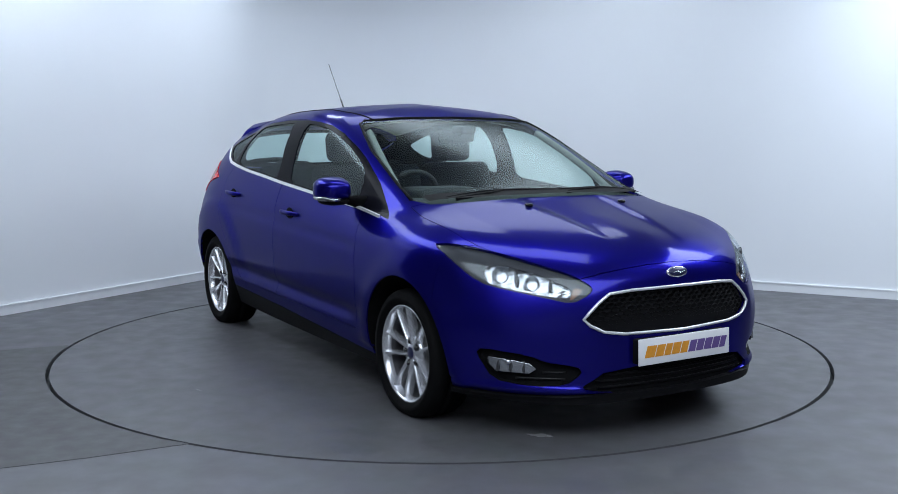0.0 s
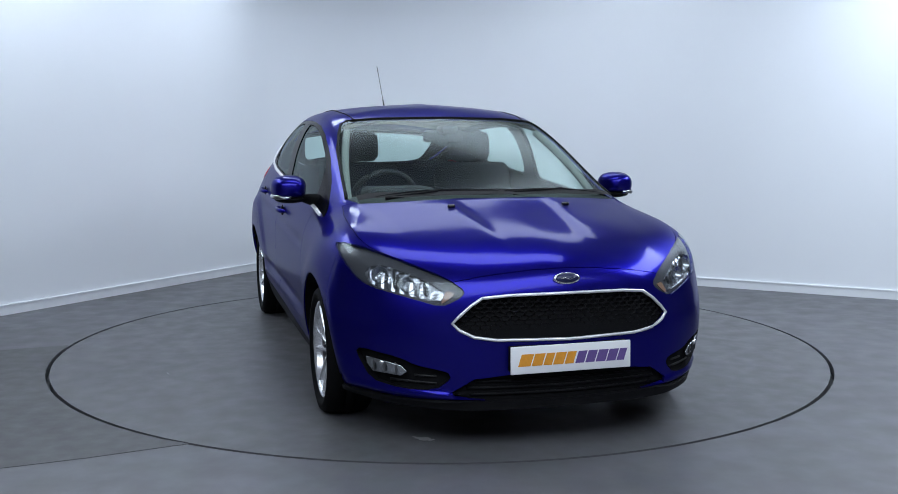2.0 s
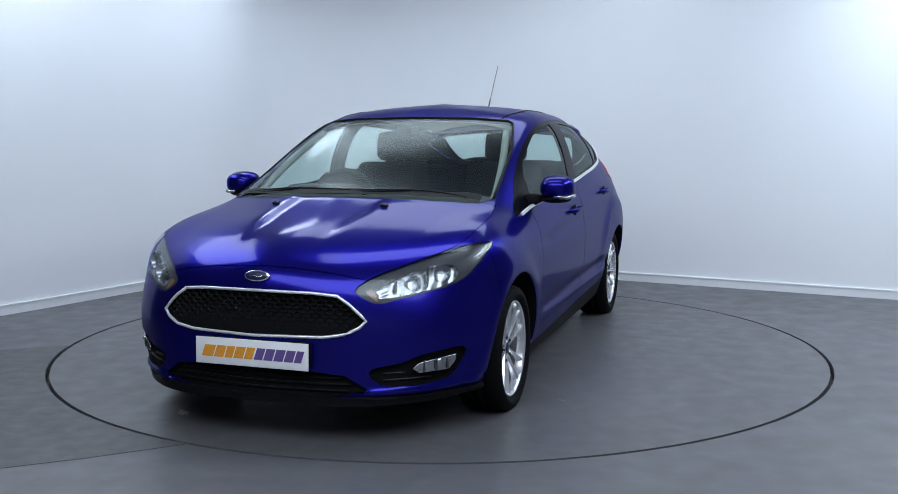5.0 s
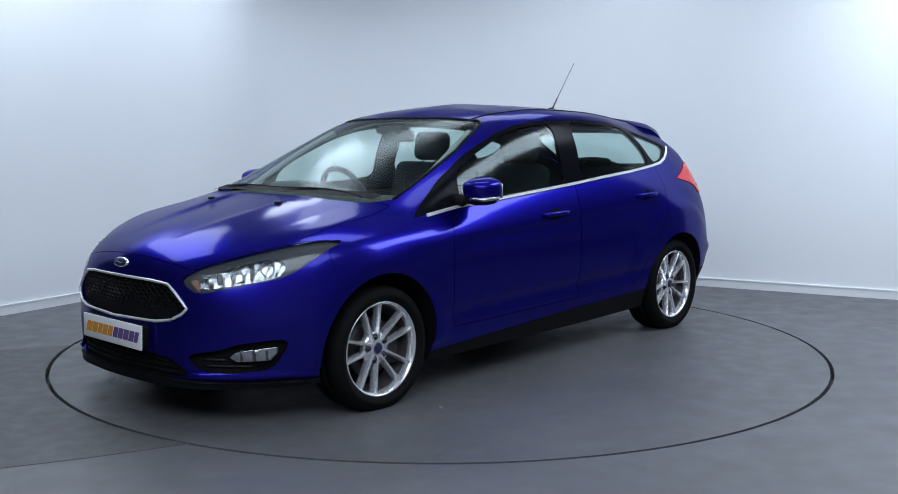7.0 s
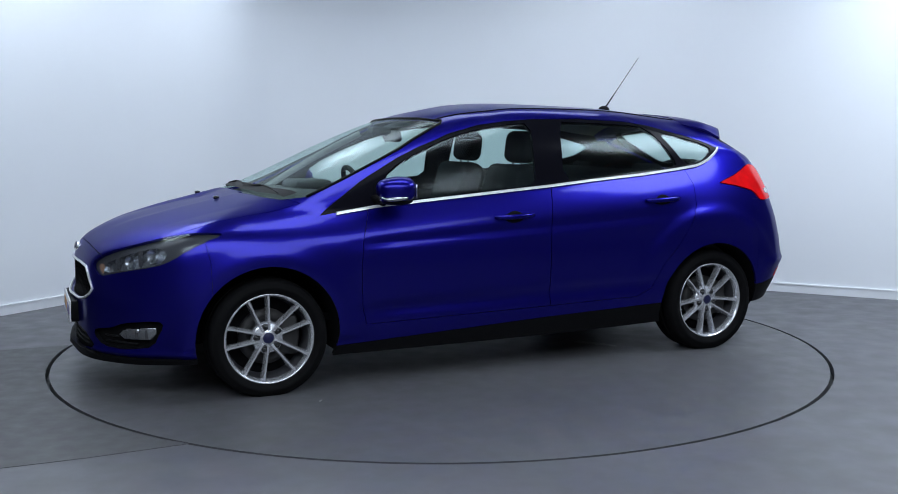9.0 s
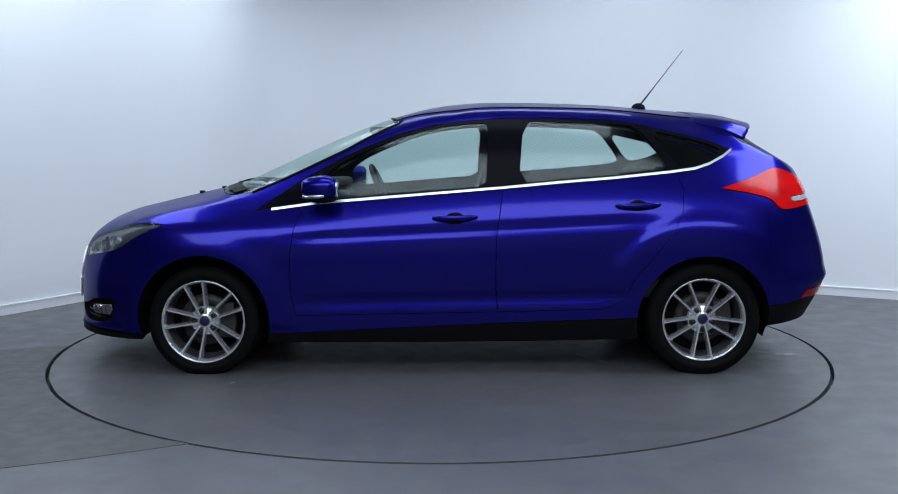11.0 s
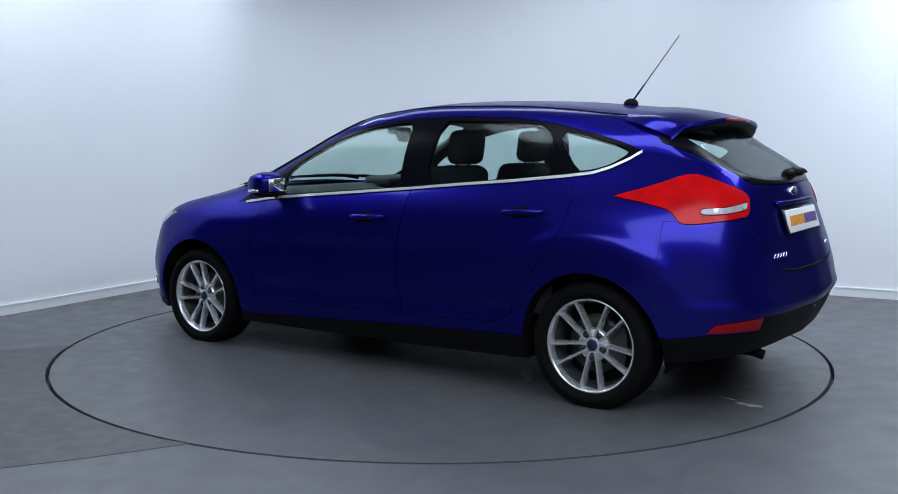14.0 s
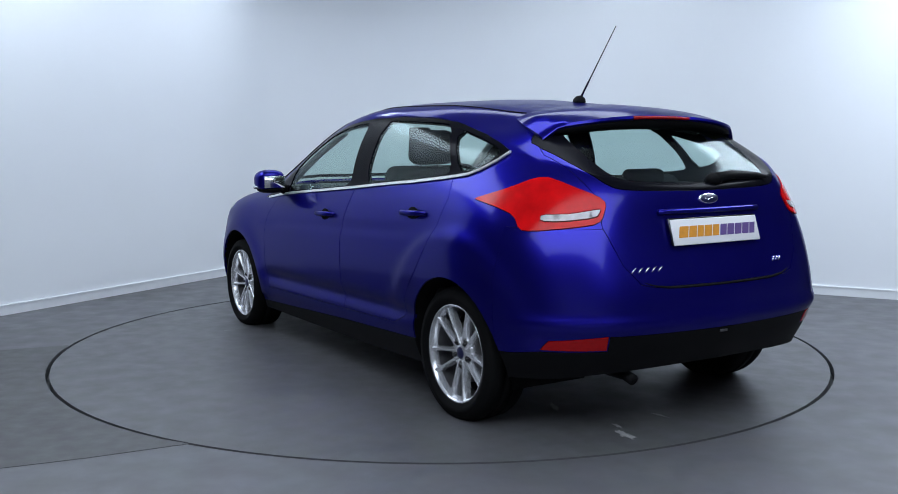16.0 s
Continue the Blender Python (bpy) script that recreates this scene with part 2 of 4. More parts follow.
def room():
    w = link("wall_back", strip(wall_line(), wall_line(-0.15), 0, CEIL), M_WALL)
    tagged(w, "white painted panel wall with rounded corner", "wall", kind="structure")
    # sheet joints of the wall lining
    for side, along in ((-1, (4.89,)),):
        base, d = (WL if side == 0 else WR)
        nrm = Vector((-d.y, d.x))
        if nrm.dot(Vector((0, -1))) < 0:
            nrm = -nrm
        for k in along:
            p = base + d * k
            q = [p - d * 0.0022, p + d * 0.0022]
            strip_bm = strip(q, [v + nrm * 0.0004 for v in q], 0.085, CEIL)
            tagged(link("wall_joint", strip_bm, M_WALL, w), "")
    s = link("skirting", strip(wall_line(0.014), wall_line(0.0), 0, 0.064), M_SKIRT)
    tagged(s, "white painted skirting board along the wall", "skirting board", kind="structure")
    cap = link("skirting_bead", strip(wall_line(0.018), wall_line(0.0), 0.064, 0.074), M_SKIRT)
    tagged(cap, "white rounded bead on the skirting board", "trim", kind="structure")
    # floor with a round hole for the turntable
    bm = bmesh.new()
    n = 160
    inner = [bm.verts.new(((TABLE_R + 0.020) * math.cos(2 * math.pi * i / n), (TABLE_R + 0.020) * math.sin(2 * math.pi * i / n), 0)) for i in range(n)]
    low = [bm.verts.new((v.co.x, v.co.y, -0.06)) for v in inner]
    outer = [bm.verts.new((v.co.x * 5, v.co.y * 5, 0)) for v in inner]
    for i in range(n):
        j = (i + 1) % n
        bm.faces.new((inner[i], outer[i], outer[j], inner[j]))
        bm.faces.new((low[i], inner[i], inner[j], low[j]))
    bmesh.ops.recalc_face_normals(bm, faces=bm.faces)
    tagged(link("floor", sharpen(bm), M_FLOOR), "grey worn vinyl floor", "floor", kind="structure")
    bm = bmesh.new()
    bmesh.ops.create_circle(bm, cap_ends=True, radius=TABLE_R + 0.05, segments=96)
    bmesh.ops.translate(bm, vec=(0, 0, -0.055), verts=bm.verts)
    tagged(link("pit_floor", bm, M_GAP), "black pit under the turntable rim", "pit", kind="structure")
    # a worn sheet beside the table
    tab = [(-6.0, -1.73), (-2.612, -0.211), (-2.262, -0.062)]
    tab += [((TABLE_R + 0.023) * math.cos(radians(a)), (TABLE_R + 0.023) * math.sin(radians(a))) for a in range(183, 242, 4)]
    tab += [(-1.037, -1.993), (-1.395, -2.171), (-1.679, -2.288), (-6.0, -4.20)]
    bm = prism(tab, 0.002, lambda u, v, q: (u, v, q))
    tagged(link("worn_sheet", bm, M_PATCH, smooth=False), "darker worn vinyl sheet beside the turntable", "floor", kind="structure")
    # unseen ceiling and walls behind the camera, added to close the room and bounce light
    bm = box(bmesh.new(), -10, -9.5, CEIL, 10, 6, CEIL + 0.1)
    tagged(link("ceiling", bm, M_CEIL, smooth=False), "unseen white ceiling added to bounce light, with fill panels", "ceiling", kind="structure")
    for nm, b in (("bounce_wall_front", (-10, -9.5, 0, 10, -9.3, CEIL)), ("bounce_wall_west", (-10, -9.3, 0, -9.8, 6, CEIL)), ("bounce_wall_east", (9.8, -9.3, 0, 10, 6, CEIL))):
        tagged(link(nm, box(bmesh.new(), *b), M_BOUNCEWALL, smooth=False), "unseen light grey wall added to bounce light", "wall", kind="structure")
    # housings for the added fill lamps, out of view
    for px, py, lx, ly, watts in FILL_PANELS:
        e = new("fill_panel")
        e.matrix_world = pose(px, py, CEIL)
        tagged(e, "unseen added light panel on the ceiling, lit", "ceiling light", "ceiling lights")
        fr = bmesh.new()
        for b in ((-lx / 2, -ly / 2, lx / 2, -ly / 2 + 0.03), (-lx / 2, ly / 2 - 0.03, lx / 2, ly / 2), (-lx / 2, -ly / 2 + 0.03, -lx / 2 + 0.03, ly / 2 - 0.03), (lx / 2 - 0.03, -ly / 2 + 0.03, lx / 2, ly / 2 - 0.03)):
            box(fr, b[0], b[1], -0.05, b[2], b[3], 0)
        part("light_frame", fr, M_SKIRT, e, smooth=False)
        part("diffuser", box(bmesh.new(), -lx / 2 + 0.03, -ly / 2 + 0.03, -0.03, lx / 2 - 0.03, ly / 2 - 0.03, -0.005), M_PANEL, e, smooth=False)


def turntable():
    t = new("turntable")
    tagged(t, "round grey vinyl-topped car turntable set in the floor", "turntable")
    bm = bmesh.new()
    n = 160
    for z, r in ((0, TABLE_R), (-0.05, TABLE_R)):
        bmesh.ops.create_circle(bm, cap_ends=(z == 0), radius=r, segments=n, matrix=pose(0, 0, z))
    top = [v for v in bm.verts if v.co.z > -0.01]
    bot = [v for v in bm.verts if v.co.z < -0.01]
    for i in range(n):
        bm.faces.new((top[i], top[(i + 1) % n], bot[(i + 1) % n], bot[i]))
    bmesh.ops.recalc_face_normals(bm, faces=bm.faces)
    part("deck", sharpen(bm), M_TABLE, t)
    return t


room()
table = turntable()


from mathutils.bvhtree import BVHTree

# ---- car body: style lines from sill to roof; each knot is station, x, y, z (x forward, y to the car's left) ----
STYLE = [
    # lower edge
    [(0, 2.185, 0, .175), (2, 2.10, .46, .17), (3, 1.945, .65, .17), (4, 1.77, .76, .175), (5, 1.66, .82, .18), (7, .95, .83, .16), (9, -.23, .83, .165),
     (10, -.95, .83, .18), (12, -1.66, .83, .25), (13, -1.87, .73, .27), (14, -1.98, .56, .29), (16, -2.06, 0, .305)],
    # lower fold
    [(0, 2.185, 0, .265), (2, 2.11, .47, .27), (3, 1.965, .67, .28), (4, 1.82, .785, .285), (5, 1.67, .855, .29), (7, .95, .872, .285), (9, -.23, .868, .29),
     (10, -.95, .872, .30), (12, -1.67, .87, .35), (13, -1.90, .775, .38), (14, -2.03, .60, .40), (16, -2.115, 0, .41)],
    # bumper and door middle
    [(0, 2.185, 0, .43), (2, 2.11, .47, .44), (3, 1.975, .685, .45), (4, 1.83, .80, .455), (5, 1.66, .878, .46), (6, 1.324, .908, .46), (7, .95, .892, .45), (9, -.23, .888, .455),
     (10, -.95, .892, .46), (11, -1.324, .908, .48), (12, -1.67, .888, .50), (13, -1.92, .795, .515), (14, -2.06, .615, .53), (16, -2.14, 0, .54)],
    # widest line
    [(0, 2.165, 0, .61), (2, 2.095, .46, .59), (3, 1.95, .67, .59), (4, 1.805, .79, .60), (5, 1.64, .868, .62), (6, 1.324, .906, .64), (7, .95, .897, .62), (9, -.23, .898, .63),
     (10, -.95, .90, .65), (11, -1.324, .910, .68), (12, -1.65, .888, .66), (13, -1.90, .795, .645), (14, -2.045, .61, .64), (16, -2.115, 0, .635)],
    # bonnet lip, wing crest, tail lamp foot
    [(0, 2.128, 0, .728), (2, 2.062, .42, .698), (3, 1.90, .645, .72), (4, 1.77, .765, .75), (5, 1.62, .838, .775), (6, 1.324, .878, .785), (7, .95, .88, .77), (9, -.23, .888, .80),
     (10, -.95, .89, .84), (11, -1.324, .888, .86), (12, -1.62, .855, .88), (13, -1.85, .765, .88), (14, -1.975, .59, .87), (16, -2.025, 0, .86)],
    # shoulder: bonnet front, belt, foot of the rear window
    [(0, 1.93, 0, .832), (2, 1.87, .42, .812), (3, 1.75, .60, .825), (4, 1.65, .70, .84), (5, 1.52, .765, .855), (6, 1.27, .80, .858), (7, 1.00, .808, .868), (8, .50, .815, .925), (9, -.23, .815, .985),
     (10, -.90, .80, 1.045), (11, -1.28, .77, 1.085), (12, -1.50, .70, 1.165), (13, -1.73, .655, 1.15), (14, -1.895, .525, 1.085), (15, -1.955, .30, 1.05), (16, -1.975, 0, 1.04)],
    # foot of the windscreen, inner belt
    [(0, 1.285, 0, .968), (2, 1.265, .42, .958), (3, 1.235, .57, .948), (4, 1.185, .665, .938), (5, 1.12, .725, .922), (6, 1.05, .758, .905), (7, .95, .785, .893), (8, .49, .805, .94), (9, -.23, .805, 1.0),
     (10, -.90, .79, 1.06), (11, -1.27, .76, 1.10), (12, -1.48, .695, 1.185), (13, -1.70, .645, 1.17), (14, -1.875, .515, 1.10), (15, -1.94, .295, 1.065), (16, -1.96, 0, 1.055)],
    # middle of the glass
    [(0, .835, 0, 1.182), (2, .815, .38, 1.17), (3, .785, .54, 1.152), (4, .755, .62, 1.135), (5, .71, .67, 1.12), (6, .65, .706, 1.11), (7, .54, .736, 1.11), (8, .25, .756, 1.14), (9, -.23, .763, 1.18),
     (10, -.85, .752, 1.21), (11, -1.17, .715, 1.225), (12, -1.42, .645, 1.255), (13, -1.58, .60, 1.25), (14, -1.70, .475, 1.21), (15, -1.75, .28, 1.185), (16, -1.77, 0, 1.175)],
    # roof edge
    [(0, .37, 0, 1.365), (2, .35, .36, 1.36), (3, .32, .505, 1.35), (4, .28, .57, 1.342), (5, .23, .605, 1.342), (6, .17, .625, 1.346), (7, .06, .64, 1.356), (8, -.05, .648, 1.366), (9, -.3, .652, 1.376),
     (10, -.80, .64, 1.362), (11, -1.08, .602, 1.338), (12, -1.30, .572, 1.312), (13, -1.43, .535, 1.325), (14, -1.52, .43, 1.345), (15, -1.56, .25, 1.36), (16, -1.58, 0, 1.365)],
    # crown of the roof
    [(0, .18, 0, 1.42), (3, .14, .42, 1.405), (5, .08, .51, 1.398), (7, -.02, .545, 1.402), (9, -.3, .555, 1.418), (10, -.75, .548, 1.41), (11, -1.03, .525, 1.39), (12, -1.22, .495, 1.375),
     (13, -1.34, .45, 1.372), (14, -1.42, .36, 1.38), (16, -1.48, 0, 1.395)],
    # spine of the roof
    [(0, .05, 0, 1.443), (7, -.08, 0, 1.456), (9, -.35, 0, 1.464), (10, -.75, 0, 1.454), (12, -1.12, 0, 1.428), (14, -1.34, 0, 1.410), (16, -1.42, 0, 1.402)],
]
COLS, ROWS = 11, 9   # cells between stations and between lines


def hermite(ts, vs, t):
    """Smooth curve through knots."""
    ts, vs = np.asarray(ts, float), np.asarray(vs, float)
    d = np.diff(vs, axis=0) / np.diff(ts)[:, None]
    h = np.diff(ts)
    m = np.zeros_like(vs)
    m[1:-1] = (d[:-1] * h[1:, None] + d[1:] * h[:-1, None]) / (h[1:] + h[:-1])[:, None]
    m[0], m[-1] = d[0], d[-1]
    for k in range(1, len(vs) - 1):   # no overshoot
        bad = d[k - 1] * d[k] <= 0
        m[k] = np.where(bad, 0, np.sign(m[k]) * np.minimum(np.abs(m[k]), 2.5 * np.minimum(np.abs(d[k - 1]), np.abs(d[k]))))
    i = np.clip(np.searchsorted(ts, t, side="right") - 1, 0, len(ts) - 2)
    u = ((t - ts[i]) / h[i])[:, None]
    return (vs[i] * (2 * u**3 - 3 * u**2 + 1) + m[i] * h[i][:, None] * (u**3 - 2 * u**2 + u) + vs[i + 1] * (3 * u**2 - 2 * u**3) + m[i + 1] * h[i][:, None] * (u**3 - u**2))


def body_grid():
    s = np.linspace(0, 16, 16 * COLS + 1)
    lines = np.stack([hermite([k[0] for k in ln], [k[1:] for k in ln], s) for ln in STYLE])
    grid = np.zeros(((len(STYLE) - 1) * ROWS + 1, len(s), 3))
    for j in range(len(s)):
        p = lines[:, j]
        chord = np.concatenate([[0], np.cumsum(np.maximum(np.linalg.norm(np.diff(p, axis=0), axis=1), 1e-3) ** 0.7)])
        v = np.concatenate([np.linspace(chord[i], chord[i + 1], ROWS, endpoint=False) for i in range(len(p) - 1)] + [chord[-1:]])
        grid[:, j] = hermite(chord, p, v)
    # ease the lines out, but keep the belt's edge
    keep = np.zeros(grid.shape[0])
    for r in (5, 6):
        keep[r * ROWS] = 0.6
    for _ in range(18):
        g = grid.copy()
        g[1:-1] += (0.5 * (1 - keep[1:-1]))[:, None, None] * (0.5 * (grid[:-2] + grid[2:]) - grid[1:-1])
        ext = np.concatenate([grid[:, 1:2] * [1, -1, 1], grid, grid[:, -2:-1] * [1, -1, 1]], axis=1)
        g += 0.4 * (0.5 * (ext[:, :-2] + ext[:, 2:]) - grid)
        g[:, 0, 1] = g[:, -1, 1] = g[-1, :, 1] = 0
        g[0] = grid[0]
        grid = g
    # rounded bulge over the wheel arches and a crease along the doors
    x, z = grid[..., 0], grid[..., 2]
    side = np.clip((grid[..., 1] - 0.70) / 0.12, 0, 1)
    d = np.hypot(x - 1.328, z - 0.286)
    grid[..., 1] += side * 0.010 * np.exp(-((d - 0.38) / 0.065) ** 2) * (z > 0.25)
    # the rear wing stands proud of the door inside a rounded ledge
    d = np.hypot(x + 1.328, z - 0.286)
    grid[..., 1] += side * 0.017 / (1 + np.exp((d - 0.555) / 0.012)) * np.clip((z - 0.30) / 0.3, 0, 1) * np.clip((x + 1.95) / 0.35, 0, 1)
    crease = 0.742 + 0.085 * (0.9 - x) / 1.7
    span = np.clip((0.95 - x) / 0.25, 0, 1) * np.clip((x + 1.15) / 0.3, 0, 1)
    grid[..., 1] -= side * span * 0.007 * np.exp(-((z - crease + 0.022) / 0.022) ** 2)
    low = 0.335 + 0.02 * (0.9 - x)
    grid[..., 1] -= side * span * 0.020 * np.exp(-((z - low - 0.05) / 0.036) ** 2)
    # blade under the fog lamps, ledge of the rear bumper
    front = np.clip((x - 1.62) / 0.1, 0, 1)
    push = front * 0.020 * np.exp(-((z - 0.226) / 0.014) ** 2) * np.clip((grid[..., 1] - 0.40) / 0.1, 0, 1)
    rear = np.clip((-1.72 - x) / 0.1, 0, 1)
    push += rear * 0.016 * np.exp(-((z - 0.500) / 0.035) ** 2)
    away = grid[..., :2] / np.maximum(np.linalg.norm(grid[..., :2], axis=2, keepdims=True), 1e-6)
    grid[..., :2] += away * push[..., None]
    grid[:, 0, 1] = grid[:, -1, 1] = 0
    # bonnet folds
    on = (x > 1.15) & (z > 0.72) & (grid[..., 1] < 0.7)
    fold = 0.235 + 0.10 * (1.45 - x)
    k = np.clip((2.0 - x) / 0.35, 0, 1) * np.clip((x - 1.27) / 0.1, 0, 1)
    yy = grid[..., 1]
    grid[..., 2] += np.where(on, k * (0.016 / (1 + np.exp(-(yy - fold) / 0.012)) - 0.016 * np.clip((yy - fold) / 0.35, 0, 1)), 0)
    return grid


def inside(poly, u, v):
    hit, n = False, len(poly)
    for i in range(n):
        (a, b), (c, d) = poly[i], poly[(i + 1) % n]
        if (b > v) != (d > v) and u < (c - a) * (v - b) / (d - b) + a:
            hit = not hit
    return hit


def rounded(poly, cuts=2):
    """Corner cutting, for smooth outlines."""
    for _ in range(cuts):
        out = []
        for i in range(len(poly)):
            a, b = poly[i], poly[(i + 1) % len(poly)]
            out += [(a[0] * 0.8 + b[0] * 0.2, a[1] * 0.8 + b[1] * 0.2), (a[0] * 0.2 + b[0] * 0.8, a[1] * 0.2 + b[1] * 0.8)]
        poly = out
    return poly


def circle_poly(cx, cz, r, n=44):
    return [(cx + r * math.cos(2 * math.pi * i / n), cz + r * math.sin(2 * math.pi * i / n)) for i in range(n)]


AX = {"side": (Vector((1, 0, 0)), Vector((0, 0, 1))), "front": (Vector((0, 1, 0)), Vector((0, 0, 1))), "top": (Vector((1, 0, 0)), Vector((0, 1, 0))),
      "corner": (Vector((-.8, -.6, 0)), Vector((0, 0, 1)))}   # corner: seen square to the rear corner
BELT = [(1.05, .868), (.74, .908), (.39, .938), (.06, .965), (-.257, .991), (-.564, 1.02), (-.86, 1.044), (-1.146, 1.073), (-1.284, 1.091), (-1.366, 1.117), (-1.446, 1.157), (-1.496, 1.192)]
DLO_TOP = [(-1.40, 1.228), (-1.267, 1.266), (-1.007, 1.325), (-.83, 1.346), (-.527, 1.358), (-.214, 1.355), (-.052, 1.343), (.112, 1.322), (.28, 1.278), (.451, 1.212), (.591, 1.150), (.806, 1.032)]
FRONT_GLASS = rounded([(.70, .925), (.39, .950), (.06, .977), (-.175, .998), (-.178, 1.12), (-.195, 1.335), (-.052, 1.325), (.112, 1.302), (.28, 1.258), (.451, 1.19), (.591, 1.125), (.68, 1.06)], 1)
REAR_GLASS = rounded([(-.345, 1.012), (-.564, 1.032), (-.86, 1.056), (-1.135, 1.083), (-1.12, 1.14), (-.985, 1.315), (-.83, 1.328), (-.527, 1.340), (-.375, 1.34)], 1)
QUARTER = rounded([(-1.20, 1.096), (-1.284, 1.106), (-1.366, 1.132), (-1.440, 1.185), (-1.40, 1.212), (-1.267, 1.248), (-1.05, 1.298)], 1)
DOOR_F = [(.803, 1.0), (.803, .875), (.845, .76), (.862, .62), (.858, .42), (.835, .315), (-.235, .335), (-.222, .48), (-.224, .72), (-.262, .99), (-.275, 1.362), (-.052, 1.345), (.28, 1.28), (.591, 1.152)]
DOOR_R = [(-.262, .99), (-.224, .72), (-.222, .48), (-.235, .335), (-.80, .35), (-.905, .40), (-.955, .52), (-1.06, .64), (-1.15, .76), (-1.20, .86), (-1.215, .98), (-1.185, 1.06), (-1.02, 1.325), (-.83, 1.35), (-.527, 1.362), (-.275, 1.362)]
HEAD = rounded([(.412, .646), (.47, .690), (.60, .744), (.72, .788), (.80, .806), (.838, .797), (.832, .745), (.80, .683), (.755, .647), (.615, .612), (.505, .584), (.435, .618)], 1)
TAIL = rounded([(.636, .985), (.655, .994), (.81, 1.040), (.94, 1.088), (1.005, 1.090), (1.20, 1.016), (1.234, .985), (1.224, .915), (1.19, .898), (.945, .871), (.895, .876), (.862, .93), (.775, .957)], 1)
GRILLE = [(-.352, .619), (-.25, .628), (0, .632), (.25, .628), (.352, .619), (.40, .588), (.445, .548), (.470, .521), (.445, .494), (.39, .467), (.30, .454), (0, .449), (-.30, .454), (-.39, .467), (-.445, .494), (-.470, .521), (-.445, .548), (-.40, .588)]
LOWER = rounded([(-.36, .315), (.36, .315), (.50, .225), (.30, .208), (-.30, .208), (-.50, .225)], 1)
FOG = rounded([(.475, .300), (.49, .327), (.60, .345), (.66, .373), (.79, .394), (.803, .37), (.75, .262), (.65, .243), (.53, .250)], 1)
BONNET = [(2.3, -.2), (2.3, .445), (2.05, .458), (1.983, .536), (1.90, .605), (1.821, .675), (1.72, .728), (1.634, .752), (1.50, .758), (1.30, .750), (1.13, .726), (1.19, .66), (1.24, .56), (1.268, .40), (1.285, .2), (1.288, -.2)]
NOSE = [(-.2, .3), (-.2, .7265), (0, .7265), (.12, .7225), (.25, .711), (.36, .697), (.445, .680), (.47, .66), (.47, .3)]
SCREEN = [(-.2, .968), (.2, .966), (.42, .958), (.56, .949), (.66, .943), (.70, .955), (.69, .99), (.650, 1.19), (.612, 1.275), (.580, 1.328), (.545, 1.346), (.36, 1.360), (-.2, 1.366)]
TAILGATE = [(-.2, 1.5), (.50, 1.36), (.60, 1.27), (.645, 1.18), (.57, 1.02), (.575, .89), (.52, .74), (.455, .662), (.40, .648), (-.2, .642)]
REARWIN = rounded([(-.50, 1.052), (-.42, 1.036), (0, 1.027), (.42, 1.036), (.50, 1.052), (.578, 1.13), (.640, 1.222), (.60, 1.262), (.53, 1.298), (.45, 1.322), (0, 1.345), (-.45, 1.322), (-.53, 1.298), (-.60, 1.262), (-.640, 1.222), (-.578, 1.13)], 1)
REARCLEAR = rounded([(-.43, 1.073), (0, 1.060), (.43, 1.073), (.475, 1.12), (.505, 1.27), (.43, 1.312), (0, 1.338), (-.43, 1.312), (-.505, 1.27), (-.475, 1.12)], 2)
BOWL = rounded([(.485, .640), (.575, .697), (.69, .739), (.745, .730), (.768, .700), (.757, .655), (.66, .630), (.513, .602)], 1)
AMBER = rounded([(.447, .640), (.485, .650), (.510, .600), (.500, .597)], 1)
TAILCLEAR = rounded([(.985, .940), (1.10, .944), (1.212, .964), (1.215, .955), (1.203, .928), (1.08, .913), (.987, .912)], 1)
REFLEX = [(1.003, .399), (1.043, .440), (1.16, .452), (1.279, .463), (1.266, .402)]
ROOF = [(.50, -.2), (.366, .0), (.352, .36), (.315, .495), (.2, .52), (-.3, .535), (-1.0, .515), (-1.30, .48), (-1.42, .40), (-1.5, -.2)]
ARCH_Z, ARCH_RADIUS = .286, .352
ARCH_F, ARCH_R = circle_poly(1.328, ARCH_Z, ARCH_RADIUS), circle_poly(-1.328, ARCH_Z, ARCH_RADIUS)
